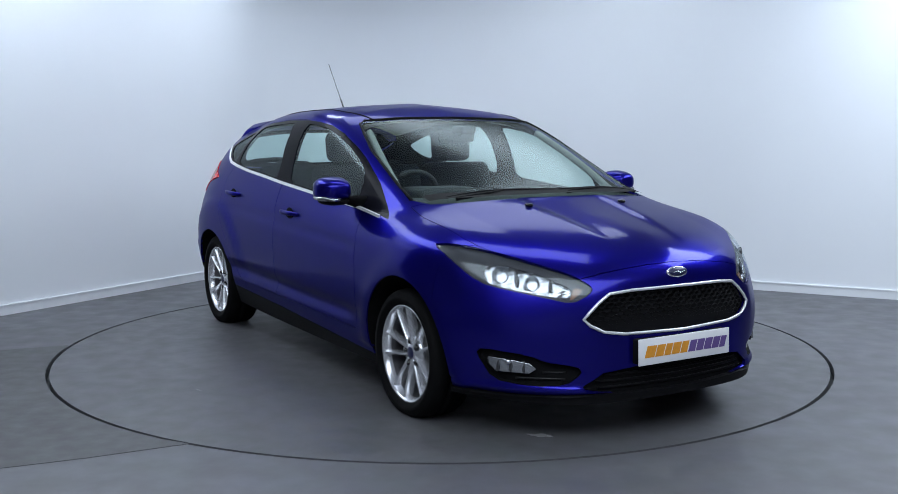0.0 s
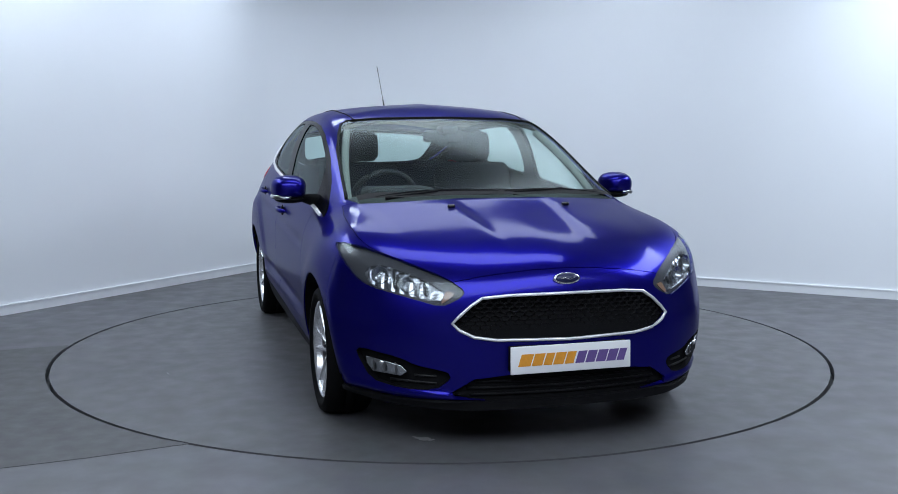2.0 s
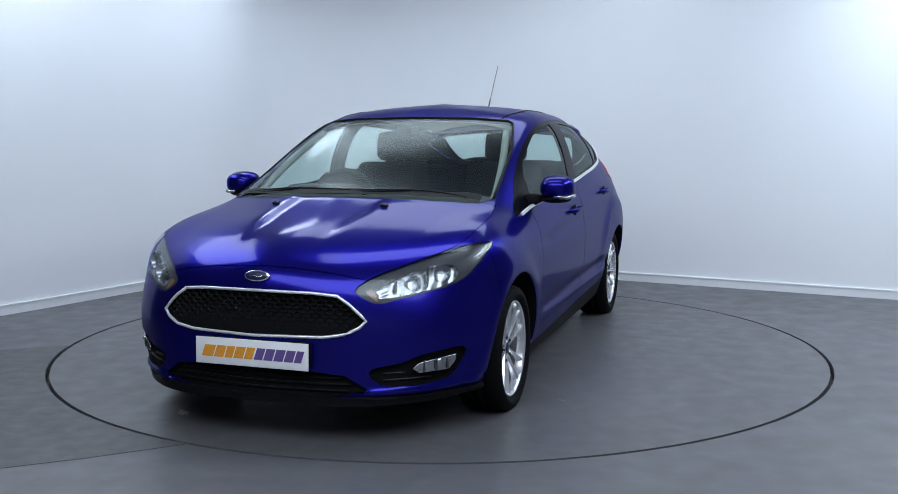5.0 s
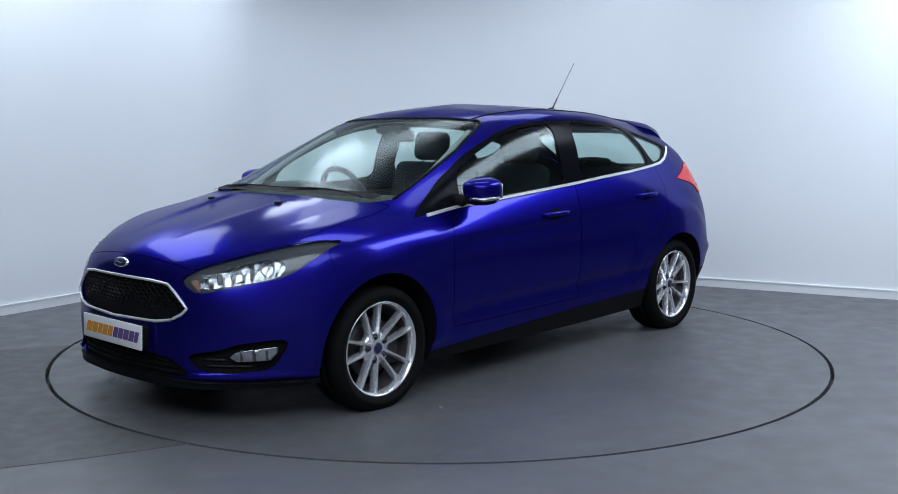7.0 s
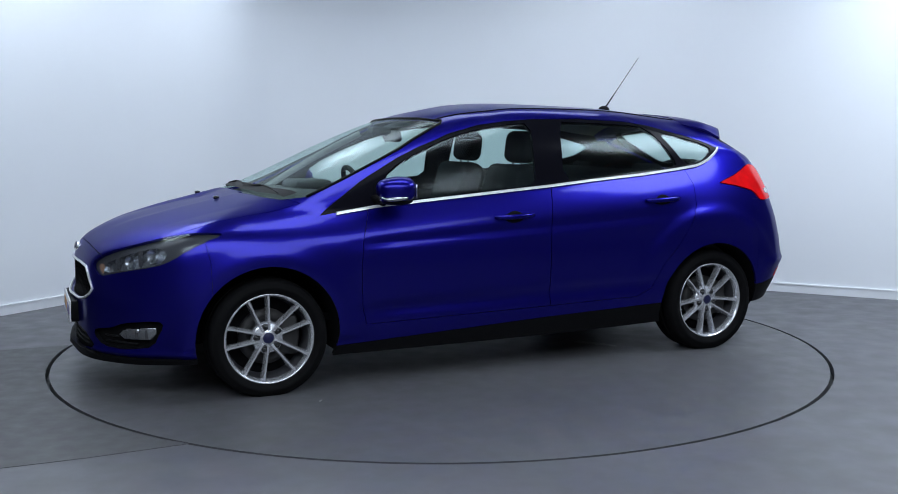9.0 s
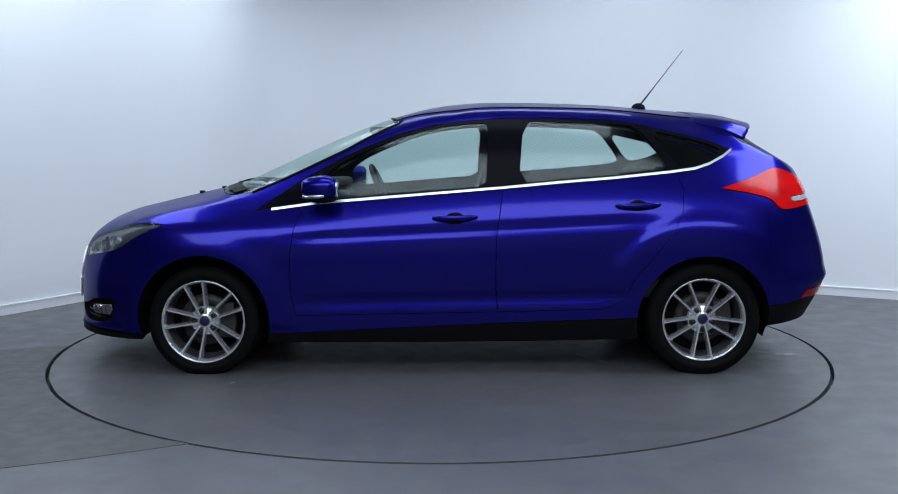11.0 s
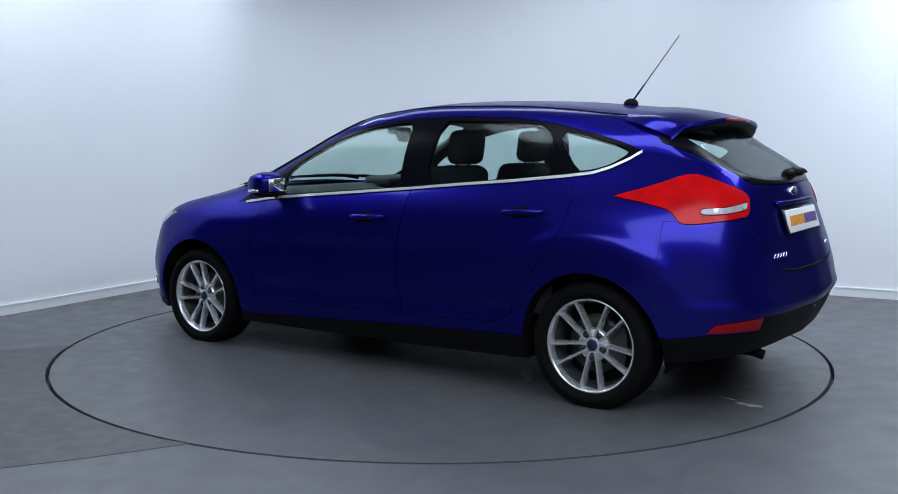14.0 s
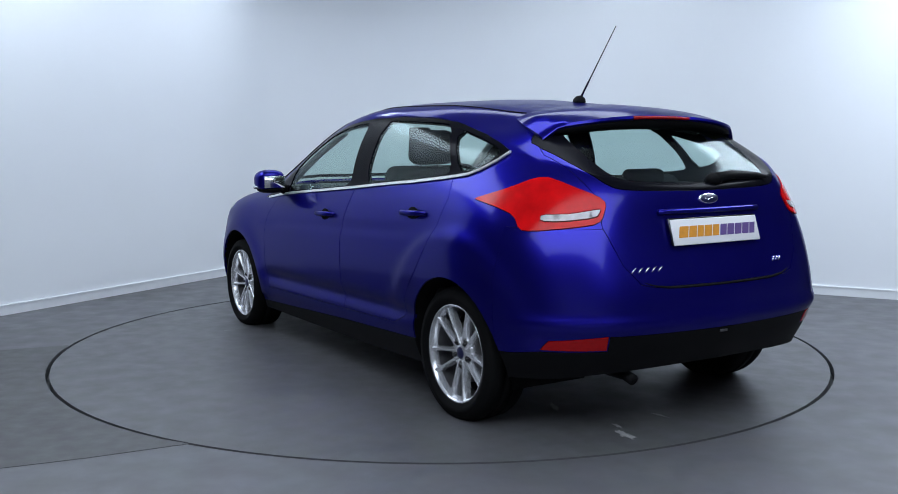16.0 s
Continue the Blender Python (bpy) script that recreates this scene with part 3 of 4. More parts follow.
# where each cut acts: outline, projection, test on the face's middle
CUTS = [
    ("arch", ARCH_F, "side", lambda c: c.y > .6 and c.z < .75), ("arch", ARCH_R, "side", lambda c: c.y > .6 and c.z < .75),
    ("frontglass", FRONT_GLASS, "side", lambda c: c.y > .5 and c.z > .85), ("rearglass", REAR_GLASS, "side", lambda c: c.y > .5 and c.z > .85),
    ("quarter", QUARTER, "side", lambda c: c.y > .5 and c.z > .95), ("frame", BELT + DLO_TOP, "side", lambda c: c.y > .5 and c.z > .8),
    ("tailclear", TAILCLEAR, "corner", lambda c: c.y > .5 and c.x < -1.3), ("tail", TAIL, "corner", lambda c: c.y > .5 and c.x < -1.3), ("amber", AMBER, "front", lambda c: c.x > 1.45 and c.z < .9), ("bowl", BOWL, "front", lambda c: c.x > 1.45 and c.z < .9), ("head", HEAD, "front", lambda c: c.x > 1.45 and c.z < .9),
    ("grille", GRILLE, "front", lambda c: c.x > 1.9), ("lower", LOWER, "front", lambda c: c.x > 1.9), ("fog", FOG, "front", lambda c: c.x > 1.7),
    ("reflex", REFLEX, "corner", lambda c: c.x < -1.7 and c.z < .6), ("rearclear", REARCLEAR, "front", lambda c: c.x < -1.45 and c.z > 1), ("rearwin", REARWIN, "front", lambda c: c.x < -1.45 and c.z > 1), ("screen", SCREEN, "front", lambda c: c.x > .22 and c.z > .9),
    ("valance_f", [(-.2, .05), (-.2, .215), (.46, .212), (.62, .205), (1.2, .198), (1.2, .05)], "front", lambda c: c.x > 1.6),
    ("valance_r", [(.5, .05), (.5, .36), (.864, .371), (1.003, .392), (1.268, .397), (1.284, .462), (1.58, .458), (2.2, .460), (2.2, .05)], "corner", lambda c: c.x < -1.64),
    ("sill", [(-.999, .05), (.999, .05), (.999, .212), (-.2, .272), (-.999, .302)], "side", lambda c: c.y > .5),
    ("doorf", DOOR_F, "side", lambda c: c.y > .5), ("doorr", DOOR_R, "side", lambda c: c.y > .5),
    ("bumper_f", NOSE, "front", lambda c: c.x > 1.9 and c.z < .76), ("bonnet", BONNET, "top", lambda c: c.x > 1.0 and c.z > .6), ("tailgate", TAILGATE, "front", lambda c: c.x < -1.5),
    ("bumper_f", [(1.60, -.1), (1.60, .66), (1.625, .80), (3, .80), (3, -.1)], "side", lambda c: c.x > 1.4 and c.z < .9),
    ("bumper_r", [(-1.66, -.1), (-1.66, .885), (-3, .885), (-3, -.1)], "side", lambda c: c.x < -1.5 and c.z < 1),
    ("roof", ROOF, "top", lambda c: c.z > 1.25),
]


def cut_body():
    """The half body with every outline cut into it; returns the bmesh and the panel name of each face."""
    grid = body_grid()
    bm = bmesh.new()
    vs = [[bm.verts.new(p) for p in row] for row in grid.tolist()]
    for i in range(len(vs) - 1):
        for j in range(len(vs[0]) - 1):
            bm.faces.new((vs[i][j], vs[i + 1][j], vs[i + 1][j + 1], vs[i][j + 1]))
    bmesh.ops.remove_doubles(bm, verts=bm.verts, dist=1e-5)
    bmesh.ops.dissolve_degenerate(bm, edges=bm.edges, dist=1e-6)
    bm.normal_update()
    f = min(bm.faces, key=lambda q: (q.calc_center_median() - Vector((-.3, .9, .6))).length)
    if f.normal.y < 0:
        bmesh.ops.reverse_faces(bm, faces=bm.faces)
    for name, poly, proj, test in CUTS:
        a, b = AX[proj]
        near = [q for q in bm.faces if test(q.calc_center_median())]
        for k in range(len(poly)):
            p, q = poly[k], poly[(k + 1) % len(poly)]
            lo = (min(p[0], q[0]) - 1e-4, min(p[1], q[1]) - 1e-4)
            hi = (max(p[0], q[0]) + 1e-4, max(p[1], q[1]) + 1e-4)
            sel = []
            for fc in near:
                if not fc.is_valid:
                    continue
                us, ws = [v.co.dot(a) for v in fc.verts], [v.co.dot(b) for v in fc.verts]
                if max(us) >= lo[0] and min(us) <= hi[0] and max(ws) >= lo[1] and min(ws) <= hi[1]:
                    sel.append(fc)
            if not sel:
                continue
            no = a * (p[1] - q[1]) + b * (q[0] - p[0])
            if no.length < 1e-6:
                continue
            co = a * p[0] + b * p[1]
            es, vv = {e for fc in sel for e in fc.edges}, {v for fc in sel for v in fc.verts}
            r = bmesh.ops.bisect_plane(bm, geom=list(sel) + list(es) + list(vv), dist=1.2e-3, plane_co=co, plane_no=no.normalized())
            seen = set(near)
            near += [g for g in r["geom"] if isinstance(g, bmesh.types.BMFace) and g not in seen]
    bmesh.ops.dissolve_degenerate(bm, edges=bm.edges, dist=1.2e-3)
    bmesh.ops.triangulate(bm, faces=[q for q in bm.faces if len(q.verts) > 4])
    names = {}
    for fc in bm.faces:
        c = fc.calc_center_median()
        tag = ""
        for name, poly, proj, test in CUTS:
            a, b = AX[proj]
            if test(c) and inside(poly, c.dot(a), c.dot(b)):
                tag = name
                break
        tag = tag or "side"
        names[fc] = tag
    return bm, names, grid


def settle(ob):
    """Shading normals of a panel from the uncut skin, so that cuts leave no dents in its gloss."""
    me = ob.data
    n = len(me.vertices)
    co = np.empty(n * 3)
    me.vertices.foreach_get("co", co)
    co = co.reshape(-1, 3)
    vn = np.zeros((n, 3))
    for k, (x, y, z) in enumerate(co.tolist()):
        p, fn, idx, dist = SMOOTH.find_nearest(Vector((x, abs(y), z)))
        w, acc = 0.0, Vector()
        for q in QUADS[idx]:
            a = 1 / ((POINTS[q] - p).length + 1e-4) ** 2
            acc += NORMALS[q] * a
            w += a
        acc.normalize()
        vn[k] = (acc.x, acc.y if y >= 0 else -acc.y, acc.z)
        if abs(y) < 1e-4:
            vn[k][1] = 0
    out = []
    for f in me.polygons:
        fn = f.normal
        flat = any(fn.dot(Vector(vn[v])) < 0.55 for v in f.vertices)
        for v in f.vertices:
            out.append(tuple(fn) if flat else tuple(vn[v]))
    me.normals_split_custom_set(out)


def pick(src, names, tags, mirror, gap=0.0024, depth=0.014, lift=0.0):
    """A panel of its own out of the body's faces: both halves welded, or one side; edges drawn back and turned in."""
    bm = bmesh.new()
    done = {}
    sides = {"both": (1, -1), "left": (1,), "right": (-1,)}[mirror]
    for sgn in sides:
        done.clear()
        for fc, tag in names.items():
            if tag in tags:
                vs = []
                for v in fc.verts:
                    if v not in done:
                        done[v] = bm.verts.new((v.co.x, v.co.y * sgn, v.co.z))
                    vs.append(done[v])
                try:
                    bm.faces.new(vs if sgn > 0 else vs[::-1])
                except ValueError:
                    pass
    if mirror == "both":
        bmesh.ops.remove_doubles(bm, verts=[v for v in bm.verts if abs(v.co.y) < 1e-4], dist=2e-4)
    bm.normal_update()
    if lift:
        for v in bm.verts:
            v.co += v.normal * lift
    rim = [e for e in bm.edges if len(e.link_faces) == 1]
    move = {}
    for e in rim:
        fc = e.link_faces[0]
        mid = (e.verts[0].co + e.verts[1].co) / 2
        d = fc.normal.cross((e.verts[1].co - e.verts[0].co)).normalized()
        if d.dot(fc.calc_center_median() - mid) < 0:
            d = -d
        for v in e.verts:
            move[v] = move.get(v, Vector()) + d * e.calc_length()
    for v, d in move.items():
        if d.length > 1e-9:
            v.co += d.normalized() * gap
    if depth and rim:
        norm = {v: v.normal.copy() for v in move}
        r = bmesh.ops.extrude_edge_only(bm, edges=rim)
        fresh = [g for g in r["geom"] if isinstance(g, bmesh.types.BMVert)]
        old = {v: None for v in fresh}
        for v in fresh:
            for e in v.link_edges:
                o = e.other_vert(v)
                if o in norm:
                    old[v] = norm[o]
        for v in fresh:
            if old[v] is not None:
                v.co -= old[v] * depth
        for e in rim:
            if e.is_valid:
                e.smooth = False
    return bm


POINTS, QUADS, NORMALS, SMOOTH = [], [], [], None


def car_body():
    root = new("car")
    tagged(root, "deep blue metallic five-door hatchback with silver alloy wheels", "car")
    src, names, grid = cut_body()
    rows, cols = grid.shape[:2]
    POINTS.extend(Vector(p) for p in grid.reshape(-1, 3).tolist())
    QUADS.extend((i * cols + j, (i + 1) * cols + j, (i + 1) * cols + j + 1, i * cols + j + 1) for i in range(rows - 1) for j in range(cols - 1))
    du = np.gradient(grid, axis=1)
    dv = np.gradient(grid, axis=0)
    nn = np.cross(du, dv)
    nn /= np.maximum(np.linalg.norm(nn, axis=2, keepdims=True), 1e-12)
    if nn[rows // 3, cols // 2, 1] < 0:
        nn = -nn
    NORMALS.extend(Vector(p) for p in nn.reshape(-1, 3).tolist())
    global SMOOTH
    SMOOTH = BVHTree.FromPolygons(POINTS, QUADS)

    def P(nm, tags, mirror, m, label="", **k):
        ob = part(nm, pick(src, names, tags, mirror, **k), m, root, label)
        settle(ob)
        return ob
    P("bonnet", ("bonnet",), "both", M_PAINT, "folded blue metallic bonnet")
    P("front_bumper", ("bumper_f",), "both", M_PAINT, "blue metallic front bumper", gap=0.001)
    P("front_lip", ("valance_f",), "both", M_BLACK, "black plastic lower lip", lift=0.012, depth=0.03)
    P("roof", ("roof",), "both", M_PAINT)
    P("tailgate", ("tailgate",), "both", M_PAINT, "blue metallic tailgate")
    P("rear_bumper", ("bumper_r",), "both", M_PAINT, gap=0.0007)
    P("rear_valance", ("valance_r",), "both", M_BLACK, "black plastic rear valance")
    P("windscreen", ("screen",), "both", M_GLASS, "clear greenish windscreen", depth=0.004, gap=0.004)
    rw = P("rear_window", ("rearclear",), "both", M_GLASSREAR, "heated rear window", depth=0.004, gap=0.0)
    settle(part("window_border", pick(src, names, ("rearwin",), "both", depth=0.006, gap=0.002), M_FRAME, rw, "gloss black glass border"))
    for sd in ("left", "right"):
        P("body_side", ("side",), sd, M_PAINT, gap=0.0008)
        P("sill", ("sill",), sd, M_BLACK, "black plastic sill")
        d1 = P("front_door", ("doorf",), sd, M_PAINT)
        d2 = P("rear_door", ("doorr",), sd, M_PAINT)
        P("window_frame", ("frame",), sd, M_FRAME, "gloss black window surround", gap=0.0, depth=0.01)
        for nm, tg in (("front_window", "frontglass"), ("rear_side_window", "rearglass"), ("quarter_window", "quarter")):
            P(nm, (tg,), sd, M_SIDEGLASS, "tinted side glass", gap=0.001, depth=0.004, lift=-0.004)
        lens = P("tail_light", ("tail",), sd, M_RED, "red wraparound tail light", lift=0.006, depth=0.03, gap=0.002)
        part("reversing_lens", pick(src, names, ("tailclear",), sd, lift=0.009, depth=0.02), M_CLEAR, lens, "clear reversing lens")
        P("rear_reflector", ("reflex",), sd, M_REDDARK, "dark red bumper reflector", lift=0.003)
        head = P("headlight", ("head", "bowl", "amber"), sd, M_LENS, "clear swept-back headlight", lift=0.002, depth=0.006, gap=0.003)
        part("bezel", pick(src, names, ("head",), sd, lift=-0.016, depth=0.02, gap=0.0), M_LAMPDARK, head, "dark grey lamp bezel")
        bowl = pick(src, names, ("bowl",), sd, lift=-0.030, depth=-0.016, gap=0.0)
        for v in bowl.verts:   # upright flutes
            v.co.x += .0035 * math.sin(abs(v.co.y) * 190)
        part("reflector", bowl, M_SILVER, head, "silver faceted lamp reflector", smooth=False)
        part("indicator", pick(src, names, ("amber",), sd, lift=-0.012, depth=0.02, gap=0.001), M_AMBER, head, "amber indicator")
        P("fog_recess", ("fog",), sd, M_BLACK, "black fog lamp recess", lift=-0.04, depth=-0.04, gap=0.0)
    # dark inner skin closes the gaps
    solid = {"bonnet", "bumper_f", "valance_f", "roof", "tailgate", "bumper_r", "valance_r", "side", "sill", "doorf", "doorr", "frame", "tail", "fog", "lower", "grille", "tailclear", "reflex"}
    inner = pick(src, names, solid, "both", gap=0, depth=0, lift=-0.022)
    part("inner_skin", inner, M_INNER, root)
    return root, src, names


car, BODY, TAGS = car_body()


# ---- fittings laid on the body's skin ----
SKIN = BVHTree.FromBMesh(BODY)


def on_front(y, z, out=0.0):
    p, n, _, _ = SKIN.ray_cast(Vector((4, abs(y), z)), Vector((-1, 0, 0)))
    p = p if p is not None else Vector((2.1, abs(y), z))
    return Vector((p.x + out, y, z))


def on_rear(y, z, out=0.0):
    p, n, _, _ = SKIN.ray_cast(Vector((-4, abs(y), z)), Vector((1, 0, 0)))
    p = p if p is not None else Vector((-2.05, abs(y), z))
    return Vector((p.x - out, y, z))


def on_side(x, z, sgn, out=0.0):
    p, n, _, _ = SKIN.ray_cast(Vector((x, 3, z)), Vector((0, -1, 0)))
    p = p if p is not None else Vector((x, .8, z))
    return Vector((x, sgn * (p.y + out), z))


def on_top(x, y, out=0.0):
    p, n, _, _ = SKIN.ray_cast(Vector((x, abs(y), 4)), Vector((0, 0, -1)))
    return Vector((x, y, p.z + out))


def dense(pts, step=0.02, closed=False):
    out = []
    loop = pts + [pts[0]] if closed else pts
    for a, b in zip(loop, loop[1:]):
        n = max(1, int(math.dist(a, b) / step))
        out += [tuple(a[i] + (b[i] - a[i]) * k / n for i in range(len(a))) for k in range(n)]
    return out + ([loop[0]] if closed else [loop[-1]])


def wheel(x, side):
    """Alloy wheel with ten spokes in five pairs, tyre, disc; its outer face looks along +y."""
    w = part("wheel", lathe([(.218, .080), (.2235, .090), (.221, .095), (.215, .092), (.209, .082), (.205, .062), (.203, .050)], 64), M_ALLOY, car, "silver alloy wheel with paired spokes")
    rest = .280 if x > 0 else .291   # the loaded tyre is flat where it stands
    tyre = [(.207, -.10), (.222, -.104), (.250, -.108), (.276, -.106), (.293, -.094), (.301, -.075), (.3035, -.03), (.3037, -.028), (.297, -.027), (.297, -.021), (.304, -.02), (.304, .02), (.297, .021), (.297, .027),
            (.3037, .028), (.3025, .06), (.300, .078), (.293, .094), (.281, .1045), (.265, .1065), (.263, .1085), (.250, .1085), (.246, .106), (.232, .100), (.223, .092)]
    squash = .90 if x > 0 else 1.0
    bm = lathe([(r if r < .223 else .223 + (r - .223) * squash, o) for r, o in tyre], 96)
    for v in bm.verts:
        if v.co.z < -rest:
            v.co.y *= 1 + .8 * (-rest - v.co.z) / rest
            v.co.z = -rest
    part("tyre", bm, M_RUBBER, w, "black road tyre")
    part("brake_disc", lathe([(.04, .0), (.07, .0), (.075, .012), (.138, .012), (.138, -.012), (.06, -.012)], 40), M_DISC, w, "dull steel brake disc")
    part("barrel", lathe([(.2035, .055), (.198, .03), (.192, -.02), (.190, -.09), (.205, -.10)], 48), M_BARREL, w, "dull grey wheel barrel")
    # added black disc, standing for the shade between the spokes
    part("spoke_gap_shade", lathe([(.001, -.02), (.17, -.02), (.191, -.03)], 32), M_INNER, w)
    cal = prism([(.06, -.09), (.15, -.10), (.165, .0), (.15, .10), (.06, .09)], .06, lambda u, v, q: (-u, -.03 + q, v), .008)
    part("brake_caliper", cal, M_DISC, w)
    for k in range(5):
        for sg in (-1, 1):
            a = radians(-90 + (22 if x > 0 else 0) + 72 * k)
            pts = []
            for r, off, y in ((.035, .014, .058), (.075, .0235, .064), (.13, .035, .072), (.18, .045, .079), (.212, .0515, .083)):
                pts.append((r, sg * off, y))
            bm = bmesh.new()
            rows = []
            for (r, o, y), wd in zip(pts, (.0145, .0105, .0095, .0105, .014)):
                sec = []
                for du, dy in ((-wd * 1.2, -.036), (-wd, -.010), (-wd * .42, .004), (wd * .42, .004), (wd, -.010), (wd * 1.2, -.036)):
                    u, v = r, o + du
                    sec.append(bm.verts.new((u * math.cos(a) - v * math.sin(a), y + dy, u * math.sin(a) + v * math.cos(a))))
                rows.append(sec)
            for p, q in zip(rows, rows[1:]):
                for i in range(6):
                    bm.faces.new((p[i], p[(i + 1) % 6], q[(i + 1) % 6], q[i]))
            bm.faces.new(rows[0])
            bm.faces.new(rows[-1][::-1])
            bmesh.ops.recalc_face_normals(bm, faces=bm.faces)
            part("spoke", sharpen(bm, 50), M_ALLOY, w)
    part("hub", lathe([(.001, .064), (.03, .064), (.036, .060), (.068, .056), (.080, .046), (.082, .02), (.05, .0)], 40), M_ALLOY, w)
    part("hub_cap", lathe([(.001, .069), (.022, .068), (.027, .065), (.028, .058)], 28), M_BADGE, w, "dark blue hub cap")
    for k in range(5):
        a = radians(-90 + (22 if x > 0 else 0) + 72 * k)
        # nut with a wide black collar that paints its pocket's shade
        bm = lathe([(.0175, .0570), (.0175, .0600), (.011, .0602), (.0085, .0610), (.0085, .069), (.001, .070)], 12)
        bmesh.ops.translate(bm, vec=(.056 * math.cos(a), 0, .056 * math.sin(a)), verts=bm.verts)
        part("wheel_nut", bm, M_GLOSSB, w)
    w.matrix_local = pose(x, side * .777, rest, 0, 0, 0 if side > 0 else 180)
    return w


def arches():
    for x, nm in ((1.328, ARCH_RADIUS), (-1.328, ARCH_RADIUS)):
        for sg in (1, -1):
            bm = bmesh.new()
            rows = []
            for y in (.40, .60, .80, None):
                row = []
                for i in range(41):
                    a = radians(-16 + 212 * i / 40)
                    px, pz = x + nm * math.cos(a), ARCH_Z + nm * math.sin(a)
                    yy = y if y is not None else abs(on_side(px + .004 * math.cos(a), max(pz + .004 * math.sin(a), .21), 1).y) - .006
                    row.append(bm.verts.new((px, sg * yy, pz)))
                rows.append(row)
            for p, q in zip(rows, rows[1:]):
                for i in range(40):
                    bm.faces.new((p[i], p[i + 1], q[i + 1], q[i]))
            bm.faces.new(rows[0])
            part("arch_liner", bm, M_INNER, car, "black wheel arch liner")
    for x0, x1, w0 in ((-.95, .95, .78), (-1.95, -.90, .46), (.90, 2.03, .50)):
        part("underbody", box(bmesh.new(), x0, -w0, .185 if x0 > -1 and x1 < 1 else (.22 if x0 > 0 else .285), x1, w0, .32, .02), M_INNER, car)
    ex = tube([(-1.75, .42, .265), (-1.95, .42, .265), (-2.0, .42, .252)], .024, 14)
    part("exhaust", ex, M_BLACK, car, "dark tail pipe")
    part("silencer", box(bmesh.new(), -1.93, -.30, .275, -1.72, .38, .34, .03, 3), M_INNER, car)


def fittings():
    # chrome strip under the side windows
    for sg in (1, -1):
        pts = [on_side(x, z, sg, .009) for x, z in dense([(.965, .877), (.90, .886)] + BELT[1:], .03)]
        bm = bmesh.new()
        rows = []
        for p in pts:
            rows.append([bm.verts.new(p + Vector((0, sg * a, b))) for a, b in ((-.008, -.009), (.005, -.007), (.001, .005), (-.008, .007))])
        for p, q in zip(rows, rows[1:]):
            for i in range(4):
                bm.faces.new((p[i], p[(i + 1) % 4], q[(i + 1) % 4], q[i]))
        bm.faces.new(rows[0])
        bm.faces.new(rows[-1][::-1])
        bmesh.ops.recalc_face_normals(bm, faces=bm.faces)
        part("chrome_strip", sharpen(bm), M_STRIP, car, "bright chrome window strip")
        # handles
        for x0, x1, z in ((-.125, .11, .832), (-1.085, -.85, .897)):
            zs = lambda x: z + (x1 - x) * .03
            # flat black bulge on the skin, painting the shade of the handle's hollow
            cup = bmesh.new()
            bmesh.ops.create_uvsphere(cup, u_segments=20, v_segments=12, radius=1)
            bmesh.ops.scale(cup, vec=(.056, .0055, .042), verts=cup.verts)
            bmesh.ops.translate(cup, vec=on_side((x0 + x1) / 2, z - .010, sg, 0), verts=cup.verts)
            part("handle_cup_shade", cup, M_INNER, car)
            xs = [x0 + (x1 - x0) * i / 12 for i in range(13)]
            lift = [.004, .016, .026, .031, .034, .035, .035, .035, .034, .031, .026, .016, .004]
            bm = tube([on_side(x, zs(x), sg, l) for x, l in zip(xs, lift)], [.007, .011, .013] + [.0135] * 7 + [.013, .011, .007], 10, 0.75)
            part("door_handle", bm, M_PAINT, car)
        # door mirror
        m = bmesh.new()
        bmesh.ops.create_cube(m, size=1)
        bmesh.ops.subdivide_edges(m, edges=m.edges, cuts=5, use_grid_fill=True)
        for v in m.verts:
            c = v.co * 2
            r = (abs(c.x) ** 3.2 + abs(c.y) ** 3.6 + abs(c.z) ** 3.2) ** (1 / 3.3)
            c = c / max(r, 1e-6)
            taper = 1 - .22 * max(0, c.x)
            v.co = Vector((c.x * (.100 if c.x > 0 else .082), c.y * .090 * taper, c.z * .056 * taper))
            v.co.z += .012 * (1 if c.z > 0 else 0) * (1 - c.y * c.y)
        bmesh.ops.translate(m, vec=(.685, sg * .925, .992), verts=m.verts)
        mir = part("door_mirror", m, M_PAINT, car, "blue door mirror housing")
        part("mirror_base", tube([(.75, sg * .765, .925), (.72, sg * .82, .937), (.69, sg * .885, .945)], [.04, .032, .028], 12, .6), M_BLACK, mir)
        lo = bmesh.new()
        bmesh.ops.create_uvsphere(lo, u_segments=20, v_segments=10, radius=1)
        bmesh.ops.scale(lo, vec=(.084, .080, .022), verts=lo.verts)
        bmesh.ops.translate(lo, vec=(.685, sg * .918, .938), verts=lo.verts)
        part("mirror_underside", lo, M_BLACK, mir, "black lower mirror cap")
        ind = [(.774, sg * .925, .950), (.771, sg * .958, .950), (.752, sg * .988, .951), (.708, sg * 1.005, .953), (.660, sg * 1.009, .955)]
        part("mirror_indicator", tube(ind, [.008, .011, .012, .012, .009], 10), M_SILVER, mir, "clear indicator strip")
        part("mirror_glass", box(bmesh.new(), .599, sg * .925 - .068, .952, .605, sg * .925 + .062, 1.024, .002, 1), M_CHROME, mir)
    # grille: honeycomb and chrome surround
    ring = [on_front(y, z, .004) for y, z in dense(GRILLE, .02, True)]
